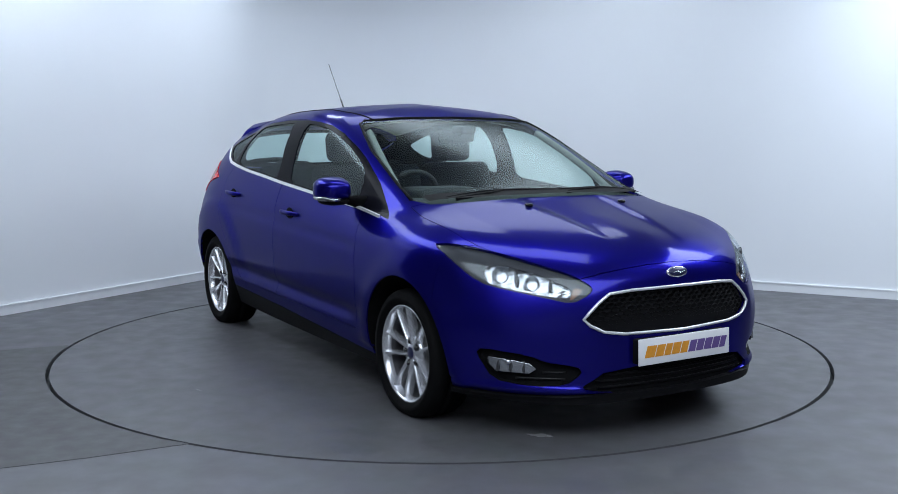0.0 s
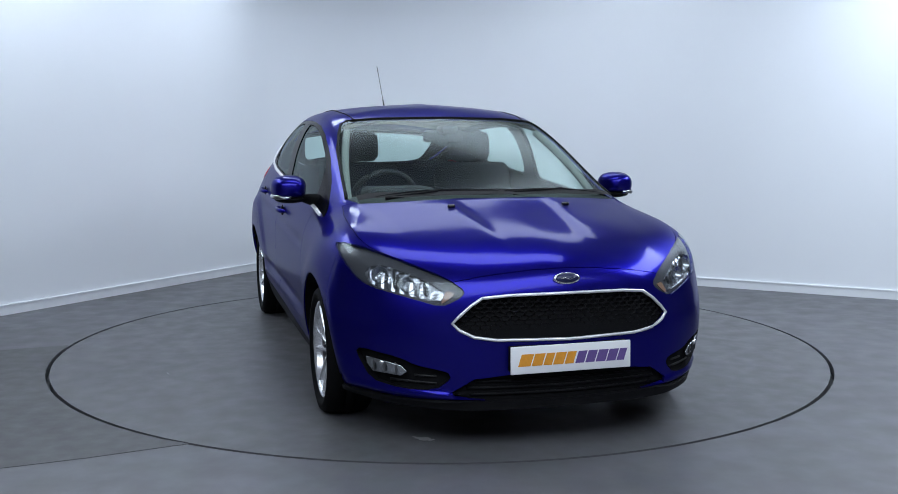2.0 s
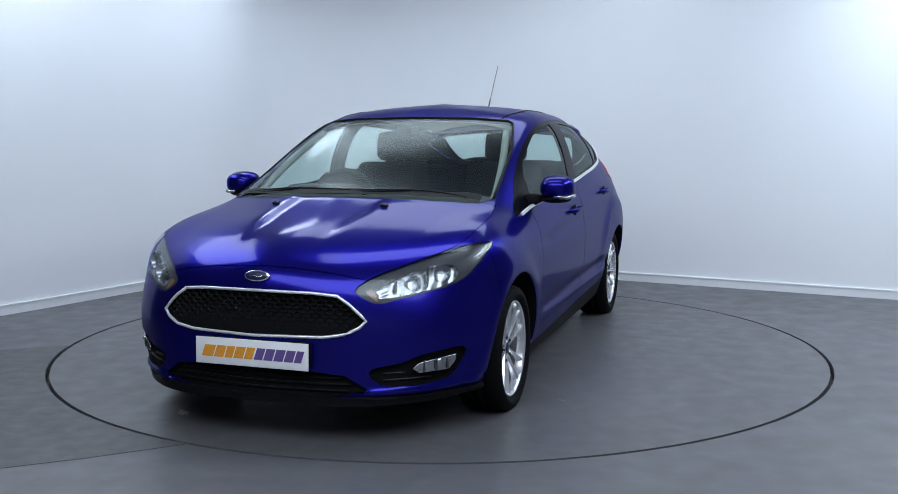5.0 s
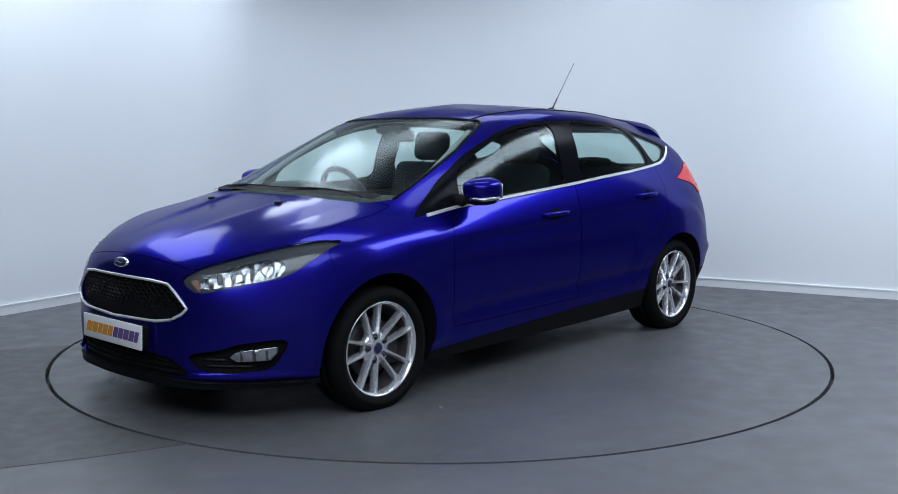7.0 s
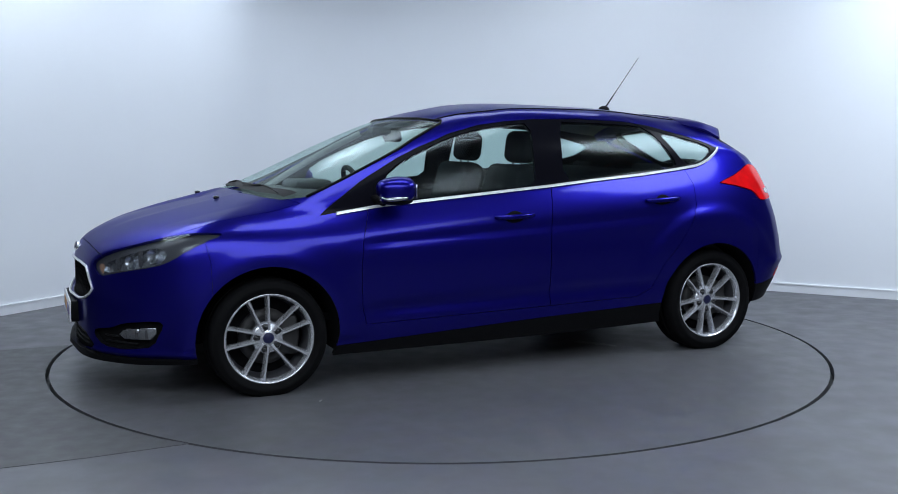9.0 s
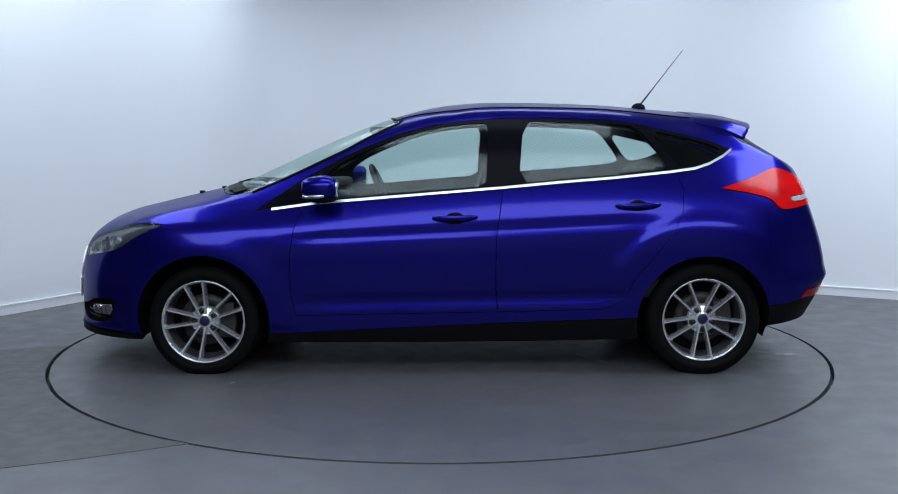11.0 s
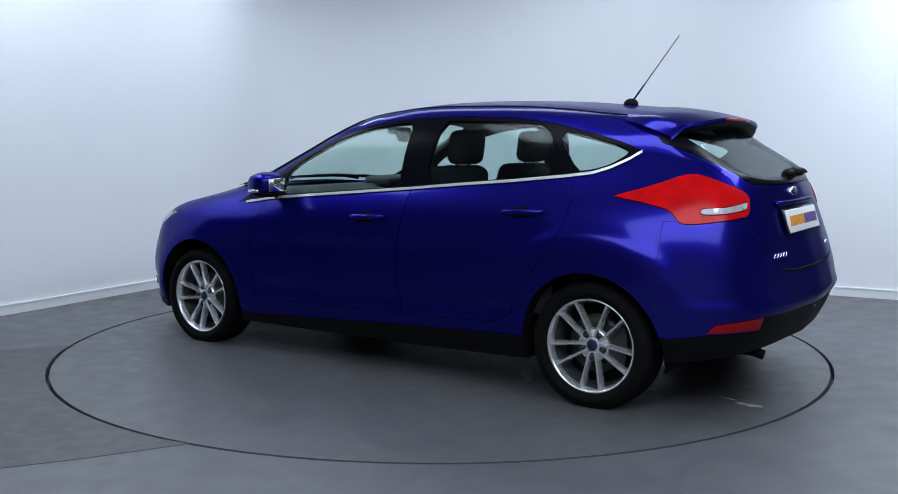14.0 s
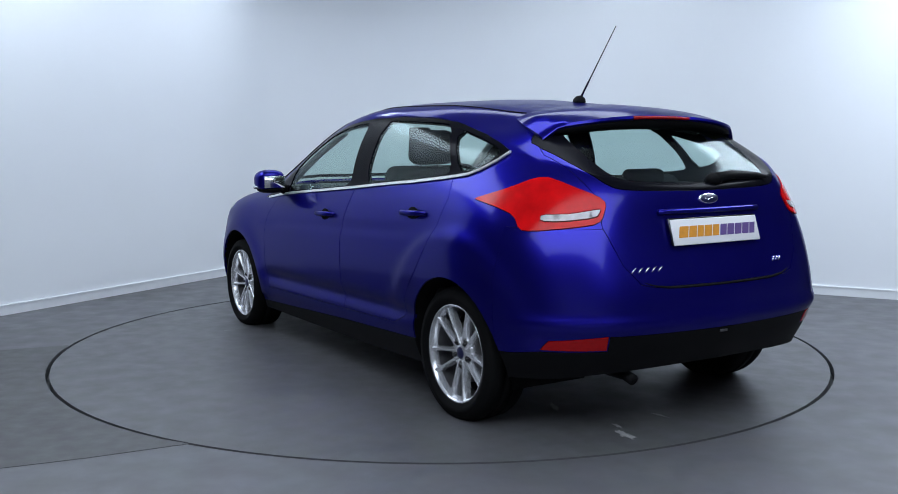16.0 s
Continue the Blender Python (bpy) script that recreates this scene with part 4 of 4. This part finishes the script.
    part("grille_surround", tube(ring, .0068, 8), M_STRIP, car, "bright chrome grille surround")
    bm = bmesh.new()
    r = .021
    for row in range(-1, 12):
        for col in range(-14, 15):
            cy, cz = col * r * 1.9 + (row % 2) * r * .95, .45 + row * r * .82
            if not inside(GRILLE, cy, cz):
                continue
            ring6 = []
            for k in range(6):
                a = radians(60 * k + 30)
                x = on_front(max(-.45, min(.45, cy)), .55).x
                oy, oz = cy + r * 1.08 * math.cos(a), cz + r * .62 * math.sin(a)
                iy, iz = cy + r * .80 * math.cos(a), cz + r * .42 * math.sin(a)
                ring6.append((bm.verts.new((x - .016, oy, oz)), bm.verts.new((x - .022, iy, iz)), bm.verts.new((x - .045, iy, iz))))
            for k in range(6):
                p, q = ring6[k], ring6[(k + 1) % 6]
                bm.faces.new((p[0], q[0], q[1], p[1]))
                bm.faces.new((p[1], q[1], q[2], p[2]))
    part("grille_mesh", bm, M_MESH, car, "black honeycomb grille", smooth=False)
    # lower intake bars
    for z in (.232, .258, .284):
        half = .42 - abs(z - .25) * 1.2
        pts = [on_front(y, z, -.02) for y in np.linspace(-half, half, 25).tolist()]
        part("intake_bar", tube(pts, .006, 6), M_BLACK, car)
    for sg in (1, -1):
        pts = [(y, z) for y, z in ((.628, .316), (.652, .339), (.70, .350), (.768, .360), (.764, .328), (.742, .297), (.65, .293))]
        bm = prism(pts, .02, lambda u, v, q: (on_front(u, v).x - .022 + q, sg * u, v), .004)
        fog = part("fog_lamp", bm, M_SILVER, car, "clear and silver fog lamp")
        for y in (.668, .706, .742):
            rib = box(bmesh.new(), on_front(y, .325).x - .020, sg * y - .0022, .300, on_front(y, .325).x + .001, sg * y + .0022, .346, .001, 1)
            part("rib", rib, M_LAMPDARK, fog, smooth=False)
        for z in (.272, .300):
            part("recess_bar", tube([on_front(sg * y, z, -.026) for y in np.linspace(.52, .60 if z > .28 else .68, 6).tolist()], .005, 6), M_MESH, car, "black bar in the fog lamp recess")
        bulb = bmesh.new()
        bmesh.ops.create_uvsphere(bulb, u_segments=16, v_segments=8, radius=.013)
        bmesh.ops.translate(bulb, vec=on_front(.715, .342, -.006) * 1.0, verts=bulb.verts)
        if sg < 0:
            bmesh.ops.scale(bulb, vec=(1, -1, 1), verts=bulb.verts)
            bmesh.ops.reverse_faces(bulb, faces=bulb.faces)
        part("bulb_shield", bulb, M_CHROME, fog)
        for y, z0, z1 in ((.656, .640, .716), (.553, .622, .672)):
            x = on_front(y, (z0 + z1) / 2).x
            part("lamp_rib", box(bmesh.new(), x - .034, sg * y - .003, z0, x - .014, sg * y + .003, z1, .001, 1), M_LAMPDARK, car, "dark rib between the lamp bowls", smooth=False)
        # headlamp bowls
        for y, z, rr in ((.700, .690, .036), (.608, .659, .032)):
            p = on_front(y, z)
            d = lathe([(rr, .012), (rr * .9, .006), (rr * .7, -.004), (rr * .35, -.012), (.009, -.014), (.008, -.008), (.001, -.007)], 24)
            bmesh.ops.transform(d, matrix=pose(p.x - .034, sg * y, z, 0, 0, -90 + sg * 28), verts=d.verts)
            part("lamp_bowl", d, M_SILVER, car, "silver lamp bowl")
    # badges
    for f, z, s in ((on_front, .688, 1), (on_rear, .992, -1)):
        p = f(0, z, .003)
        q = f(0, z + .02, .003)
        tilt = 0.6 * math.degrees(math.atan2((p.x - q.x) * s, .02))
        for nm, a, b, t, mm in (("badge_rim", .058, .024, .007, M_CHROME), ("badge", .053, .020, .010, M_BADGE)):
            bm = lathe([(.001, t), (.9, t), (1, t * .4), (1, -.006)], 40, "z")
            bmesh.ops.transform(bm, matrix=pose(p.x, 0, z) @ pose(0, 0, 0, 0, s * (90 - tilt), 0) @ Matrix.Diagonal((b, a, 1, 1)), verts=bm.verts)
            part(nm, bm, mm, car)
        bm = tube([(0, -.03, 0), (0, -.01, .004), (0, .01, -.003), (0, .03, .003)], .0018, 6)
        bmesh.ops.transform(bm, matrix=pose(p.x + s * .0105, 0, z), verts=bm.verts)
        part("badge_mark", bm, M_CHROME, car)
    # plates with plain bars in place of the dealer's lettering
    def plate(x, z, s, tilt):
        m = pose(x, 0, z, 0, 0, 0 if s > 0 else 180) @ pose(0, 0, 0, 0, tilt, 0)
        b = box(bmesh.new(), -.004, -.26, -.0555, .004, .26, .0555, .003)
        bmesh.ops.transform(b, matrix=m, verts=b.verts)
        pl = part("number_plate", b, M_WHITE, car, "white dealer plate with orange and purple bars")
        ws = (.052, .044, .036, .044, .038, .038, .040, .042, .040, .032)
        y = .222
        for k, wd in enumerate(ws):
            # each bar leans a little; they run from the reader's left to his right
            bm = bmesh.new()
            q = [(.0042, wd * u - y + .008 * v / .024, v) for u, v in ((0, -.024), (1, -.024), (1, .024), (0, .024))]
            f0 = [bm.verts.new(c) for c in q]
            f1 = [bm.verts.new((a + .0012, b2, c)) for a, b2, c in q]
            bm.faces.new(f1)
            for i in range(4):
                bm.faces.new((f0[i], f0[(i + 1) % 4], f1[(i + 1) % 4], f1[i]))
            bmesh.ops.transform(bm, matrix=m, verts=bm.verts)
            bmesh.ops.recalc_face_normals(bm, faces=bm.faces)
            part("bar", bm, M_ORANGE if k < 5 else M_PURPLE, pl, smooth=False)
            y -= wd + .0055 + (.003 if k == 4 else 0)
    plate(2.198, .377, 1, -2)
    part("plate_holder", box(bmesh.new(), 2.12, -.255, .325, 2.193, .255, .43, .006), M_BLACK, car)
    xa, xb = min(on_rear(0, .915).x, on_rear(.26, .915).x), min(on_rear(0, .805).x, on_rear(.26, .805).x)
    tilt = math.degrees(math.atan2(xb - xa, .11))
    plate((xa + xb) / 2 - .014, .860, -1, tilt)
    bm = box(bmesh.new(), -.006, -.262, -.058, .006, .262, .058, .003)
    bmesh.ops.transform(bm, matrix=pose((xa + xb) / 2 - .002, 0, .862, 0, 0, 180) @ pose(0, 0, 0, 0, tilt, 0), verts=bm.verts)
    part("plate_recess", bm, M_GLOSSB, car)
    part("plate_lamp_bar", tube([on_rear(y, .945, .010) for y in np.linspace(-.30, .30, 15).tolist()], .012, 8), M_PAINT, car)
    # bright script bars on the tailgate
    for y0, y1, z in ((.49, .325, .718), (-.335, -.40, .716)):
        n = 5 if y0 > 0 else 3
        for k in range(n):
            a, b = y0 + (y1 - y0) * k / n, y0 + (y1 - y0) * (k + .75) / n
            p, q = on_rear(a, z - .008, .002), on_rear(b, z + .010, .002)
            bm = tube([p, (p + q) / 2 + Vector((-.001, 0, .004)), q], .0045, 6, .7)
            part("badge_bar", bm, M_CHROME, car)
    # near-black rod: the shut gap, thicker mid-span for the overhang's shadow
    part("tailgate_gap_shade", tube([on_rear(y, .640 + .03 * (abs(y) / .44) ** 6, -.002) for y in np.linspace(-.44, .44, 31).tolist()], [.002] + [.004] * 2 + [.0065] * 25 + [.004] * 2 + [.002], 6), M_INNER, car, "dark rod for the tailgate gap and the overhang's shade")
    p = on_rear(.02, .440, .002)
    part("towing_cover", box(bmesh.new(), p.x - .003, p.y - .022, p.z - .005, p.x + .008, p.y + .022, p.z + .007, .002, 1), M_BARREL, car, "small grey cover in the valance")
    # washer nozzles
    for sg in (1, -1):
        p = on_top(1.46, sg * .282, .004)
        part("washer_nozzle", box(bmesh.new(), p.x - .014, p.y - .016, p.z - .008, p.x + .014, p.y + .016, p.z + .009, .005), M_GLOSSB, car)
    # front wipers and scuttle
    bm = bmesh.new()
    rows = []
    for y in np.linspace(-.66, .66, 33).tolist():
        x = 1.295 - .025 * (y / .42) ** 2 - .05 * max(0, abs(y) - .45) / .2
        z = on_top(x - .02, y).z
        rows.append([bm.verts.new((x + .012, y, z + .002)), bm.verts.new((x - .06, y, on_top(x - .06, y).z + .008))])
    for p, q in zip(rows, rows[1:]):
        bm.faces.new((p[0], q[0], q[1], p[1]))
    bmesh.ops.recalc_face_normals(bm, faces=bm.faces)
    part("scuttle", bm, M_BLACK, car, "black scuttle panel")
    for y0, y1 in ((-.58, .02), (.05, .60)):
        ys = np.linspace(y0, y1, 12).tolist()
        pts = []
        for k, y in enumerate(ys):
            x = 1.255 - .035 * (y / .5) ** 2 - .02 * math.sin(k / 11 * 3.1)
            pts.append(on_top(x, y, .008))
        part("wiper_blade", tube(pts, .006, 6), M_BLACK, car, "black wiper blade")
        ya = y0 + .04
        part("wiper_arm", tube([on_top(1.275 - .035 * (ya / .5) ** 2, ya, .004), on_top(1.262 - .035 * ((y0 + y1) / 2 / .5) ** 2, (y0 + y1) / 2 - .08, .012), on_top(1.245 - .035 * ((y0 + y1) / 2 / .5) ** 2, (y0 + y1) / 2, .014)], [.010, .007, .005], 6), M_BLACK, car)
    # rear wiper
    part("rear_wiper", tube([on_rear(-.08, 1.075, .03), on_rear(-.20, 1.088, .032), on_rear(-.36, 1.083, .024), on_rear(-.43, 1.075, .018)], [.026, .020, .015, .008], 8), M_BLACK, car, "black rear wiper")
    cap = bmesh.new()
    bmesh.ops.create_uvsphere(cap, u_segments=16, v_segments=10, radius=1)
    bmesh.ops.scale(cap, vec=(.035, .045, .028), verts=cap.verts)
    bmesh.ops.translate(cap, vec=on_rear(-.085, 1.072, .012), verts=cap.verts)
    part("wiper_pivot", cap, M_BLACK, car)
    # aerial
    base = bmesh.new()
    bmesh.ops.create_uvsphere(base, u_segments=16, v_segments=10, radius=1)
    bmesh.ops.scale(base, vec=(.042, .024, .030), verts=base.verts)
    bmesh.ops.translate(base, vec=(-1.125, 0, 1.432), verts=base.verts)
    part("aerial_base", base, M_BLACK, car)
    d = Vector((-1.386, 0, 1.778)) - Vector((-1.128, 0, 1.44))
    p0 = Vector((-1.128, 0, 1.44))
    part("aerial", tube([p0, p0 + d * .08, p0 + d * .26, p0 + d * .27, p0 + d], [.007, .0055, .005, .003, .0024], 8), M_GLOSSB, car, "thin black roof aerial")
    # roof spoiler: top skin, dark underside, brake light
    bm = bmesh.new()
    rows = []
    ys = np.linspace(-.63, .63, 45).tolist()
    for y in ys:
        f = abs(y) / .63
        tipx = -1.70 + .11 * f ** 4
        tipz = 1.352 - .055 * f ** 2.2 - .06 * max(0, f - .9) / .1 * .7
        x0 = -1.335 - .03 * (1 - f)
        z0 = on_top(x0, y * .86, .004).z
        row = []
        for k in range(9):
            u = k / 8
            x = x0 + (tipx - x0) * u
            z = z0 + (tipz - z0) * u + .012 * math.sin(math.pi * u)
            row.append(bm.verts.new((x, y * (.86 + .10 * min(1, u * 2) - .02 * u), z)))
        row.append(bm.verts.new((tipx - .004, row[8].co.y, tipz - .012)))
        row.append(bm.verts.new((tipx + .012, row[8].co.y * .99, tipz - .030)))
        row.append(bm.verts.new((tipx + .14, row[8].co.y * .98, tipz - .022 - .02 * (1 - f))))
        row.append(bm.verts.new((x0 - .05, row[0].co.y, z0 - .035)))
        rows.append(row)
    for p, q in zip(rows, rows[1:]):
        for i in range(len(p)):
            j = (i + 1) % len(p)
            bm.faces.new((p[i], p[j], q[j], q[i]))
    bm.faces.new(rows[0])
    bm.faces.new(rows[-1][::-1])
    bmesh.ops.recalc_face_normals(bm, faces=bm.faces)
    sp = part("roof_spoiler", sharpen(bm, 50), M_PAINT, car, "blue roof spoiler with black underside")
    bm = bmesh.new()
    rows = []
    for y in np.linspace(-.594, .594, 33).tolist():
        f = abs(y) / .63
        tipx = -1.70 + .11 * f ** 4
        tipz = 1.352 - .055 * f ** 2.2
        rows.append([bm.verts.new(v) for v in ((tipx + .003, y * .93, tipz - .016), (tipx + .004, y * .93, tipz - .046 + .01 * f), (tipx + .12, y * .95, tipz - .062))])
    for p, q in zip(rows, rows[1:]):
        for i in range(2):
            bm.faces.new((p[i], p[i + 1], q[i + 1], q[i]))
    bmesh.ops.recalc_face_normals(bm, faces=bm.faces)
    part("spoiler_underside", bm, M_BLACK, sp)
    bl = tube([(-1.702 + .002 * abs(y), y, 1.342 - .05 * (abs(y) / .6) ** 2.2) for y in np.linspace(-.17, .17, 9).tolist()], .008, 8, 1.0)
    part("brake_light", bl, M_REDDARK, sp, "dark red high brake light")
    # roof joints and black rubber along the roof
    for sg in (1, -1):
        pts = []
        for k in range(22):
            x = .30 - 1.62 * k / 21
            y = .505 + .03 * math.sin(math.pi * min(1, k / 14)) - .03 * max(0, k - 15) / 6
            pts.append(on_top(x, sg * y, .0015))
        part("roof_strip", tube(pts, .0035, 6), M_BLACK, car, "black roof joint strip")
    # rubber round the windscreen
    rim = [(on_front(y, z, .001)) for y, z in dense([(.70, .957), (.69, .99), (.650, 1.19), (.612, 1.275), (.580, 1.328), (.545, 1.346), (.36, 1.360), (0, 1.366), (-.36, 1.360), (-.545, 1.346), (-.580, 1.328), (-.612, 1.275), (-.650, 1.19), (-.69, .99), (-.70, .957)], .03)]
    part("windscreen_seal", tube(rim, .008, 6), M_BLACK, car)


def cushion(x0, x1, y0, y1, z0, z1, m=None, r=.05):
    """A padded block with soft edges."""
    bm = box(bmesh.new(), x0, y0, z0, x1, y1, z1, min(r, .45 * min(x1 - x0, y1 - y0, z1 - z0)), 4)
    if m is not None:
        bmesh.ops.transform(bm, matrix=m, verts=bm.verts)
    return bm


def interior():
    part("cabin_floor", box(bmesh.new(), -1.55, -.72, .32, 1.15, .72, .36, .01), M_INNER, car)
    for sg in (1, -1):
        lean = pose(-.10, sg * .37, .52, 0, -17, 0)
        seat = part("front_seat", cushion(-.07, .07, -.25, .25, 0, .60, lean, .06), M_SEAT, car, "charcoal cloth front seat")
        part("seat_base", cushion(-.12, .42, sg * .37 - .25, sg * .37 + .25, .40, .56), M_SEAT, seat)
        hm = pose(-.30, sg * .37, 1.105, 0, -8, 0)
        part("headrest", cushion(-.055, .055, -.135, .135, .0, .19, hm, .05), M_SEAT, seat)
        for q in (-.055, .055):
            part("headrest_post", tube([(-.27, sg * .37 + q, 1.02), (-.295, sg * .37 + q, 1.13)], .007, 8), M_DISC, seat)
        part("door_card", box(bmesh.new(), -1.10, sg * .79 - .02, .40, .80, sg * .79 + .02, .90, .01), M_DASH, car)
        part("parcel_side", box(bmesh.new(), -1.70, sg * .66 - .04, .50, -1.12, sg * .66 + .04, 1.02, .02), M_DASH, car)
    for sg in (1, -1):
        pts = [(1.02 - .62 * k / 8, sg * (.69 - .11 * k / 8 + .012 * math.sin(math.pi * k / 8)), .955 + .355 * k / 8 + .012 * math.sin(math.pi * k / 8)) for k in range(9)]
        part("pillar_trim", tube([(x - .03, y - sg * .02, z - .03) for x, y, z in pts], .02, 8), M_TRIM, car, "pale grey windscreen pillar trim")
    part("rear_bench", cushion(-1.06, -.60, -.62, .62, .40, .60), M_SEAT, car, "charcoal cloth rear bench")
    part("rear_backrest", cushion(-.06, .06, -.62, .62, 0, .56, pose(-1.04, 0, .52, 0, -16, 0), .05), M_SEAT, car, "charcoal cloth rear backrest")
    for y in (-.36, .36):
        part("rear_headrest", cushion(-.04, .04, -.13, .13, 0, .12, pose(-1.20, y, .975, 0, -10, 0), .035), M_SEAT, car)
    part("parcel_shelf", box(bmesh.new(), -1.80, -.55, .965, -1.22, .55, .985, .005), M_DASH, car)
    # dashboard
    prof = [(1.20, .70), (1.20, .925), (1.08, .945), (.95, .955), (.80, .95), (.70, .90), (.66, .80), (.72, .62), (.90, .50)]
    bm = prism(prof, 1.40, lambda u, v, q: (u, -.70 + q, v), .015)
    part("dashboard", bm, M_DASH, car, "dark grey dashboard")
    bm = box(bmesh.new(), .66, -.55, .92, .90, -.19, 1.0, .035, 3)
    part("instrument_hood", bm, M_DASH, car)
    part("centre_stack", box(bmesh.new(), .60, -.16, .45, .80, .16, .93, .03), M_DASH, car)
    # steering wheel on the right
    pts = [(0, .185 * math.cos(2 * math.pi * k / 32), .185 * math.sin(2 * math.pi * k / 32)) for k in range(33)]
    bm = tube(pts, .0165, 8)
    tilt = pose(.45, -.37, .90, 0, 24, 0)
    bmesh.ops.transform(bm, matrix=tilt, verts=bm.verts)
    sw = part("steering_wheel", bm, M_DASH, car, "black steering wheel")
    part("wheel_boss", cushion(-.01, .04, -.075, .075, -.07, .06, tilt, .03), M_DASH, sw)
    for a, b in (((.01, -.17, 0), (.02, -.05, 0)), ((.01, .17, 0), (.02, .05, 0)), ((.01, 0, -.17), (.02, 0, -.05))):
        part("wheel_arm", tube([tilt @ Vector(a), tilt @ Vector(b)], .018, 8, .5), M_DASH, sw)
    # interior mirror, sensor box, headlining
    rv = part("rear_view_mirror", cushion(-.02, .02, -.118, .118, -.034, .034, pose(.36, 0, 1.262, 0, 12, 0), .018), M_DASH, car, "black rear-view mirror")
    part("mirror_stem", tube([(.39, 0, 1.275), (.47, 0, 1.30)], .014, 8), M_DASH, rv)
    part("sensor_box", cushion(.38, .50, -.05, .05, 1.275, 1.318, None, .015), M_DASH, rv)
    bm = bmesh.new()
    rows = []
    for k in range(25):
        x = .26 - 1.66 * k / 24
        row = []
        for j in range(17):
            y = -.55 + 1.10 * j / 16
            row.append(bm.verts.new((x, y, on_top(x, y * .96).z - .045 - .02 * (abs(y) / .55) ** 3)))
        rows.append(row)
    for p, q in zip(rows, rows[1:]):
        for j in range(16):
            bm.faces.new((p[j], p[j + 1], q[j + 1], q[j]))
    part("headlining", bm, M_TRIM, car, "pale grey headlining")


arches()
for wx in (1.328, -1.330):
    for sd in (1, -1):
        wheel(wx, sd)
fittings()
interior()


def scuffs():
    """Pale rubbed marks on the table's top."""
    rng = random.Random(7)
    for x, y, ln, wd, a in ((-.775, -.05, .42, .05, 34), (-.855, .42, .36, .10, 126), (-1.51, .32, .17, .045, 156), (-2.02, .335, .17, .06, -8), (-1.87, .0, .14, .028, 6),
                            (-1.895, .275, .09, .022, -8), (1.837, -.605, .13, .05, 40), (1.064, .991, .05, .015, 60), (.35, -1.62, .08, .012, 12)):
        n = 30
        out = []
        for k in range(n):
            t = 2 * math.pi * k / n
            r = rng.uniform(.35, 1.0)
            out.append((ln / 2 * r * math.cos(t), wd / 2 * r * math.sin(t)))
        m = pose(x, y, .0, 0, 0, a)
        bm = prism(out, .0012, lambda u, v, q: m @ Vector((u, v, q)))
        part("scuff_mark", bm, M_SCUFF, table, "pale rubbed mark", smooth=False)


scuffs()


def motions():
    """The table turns and carries the car round with it."""
    walk(table, [(t, pose(0, 0, 0, 0, 0, a)) for t, a in TURN])
    walk(car, [(t, pose(0, 0, 0, 0, 0, a) @ pose(-CAR_OFF[0], -CAR_OFF[1], 0)) for t, a in TURN])


motions()
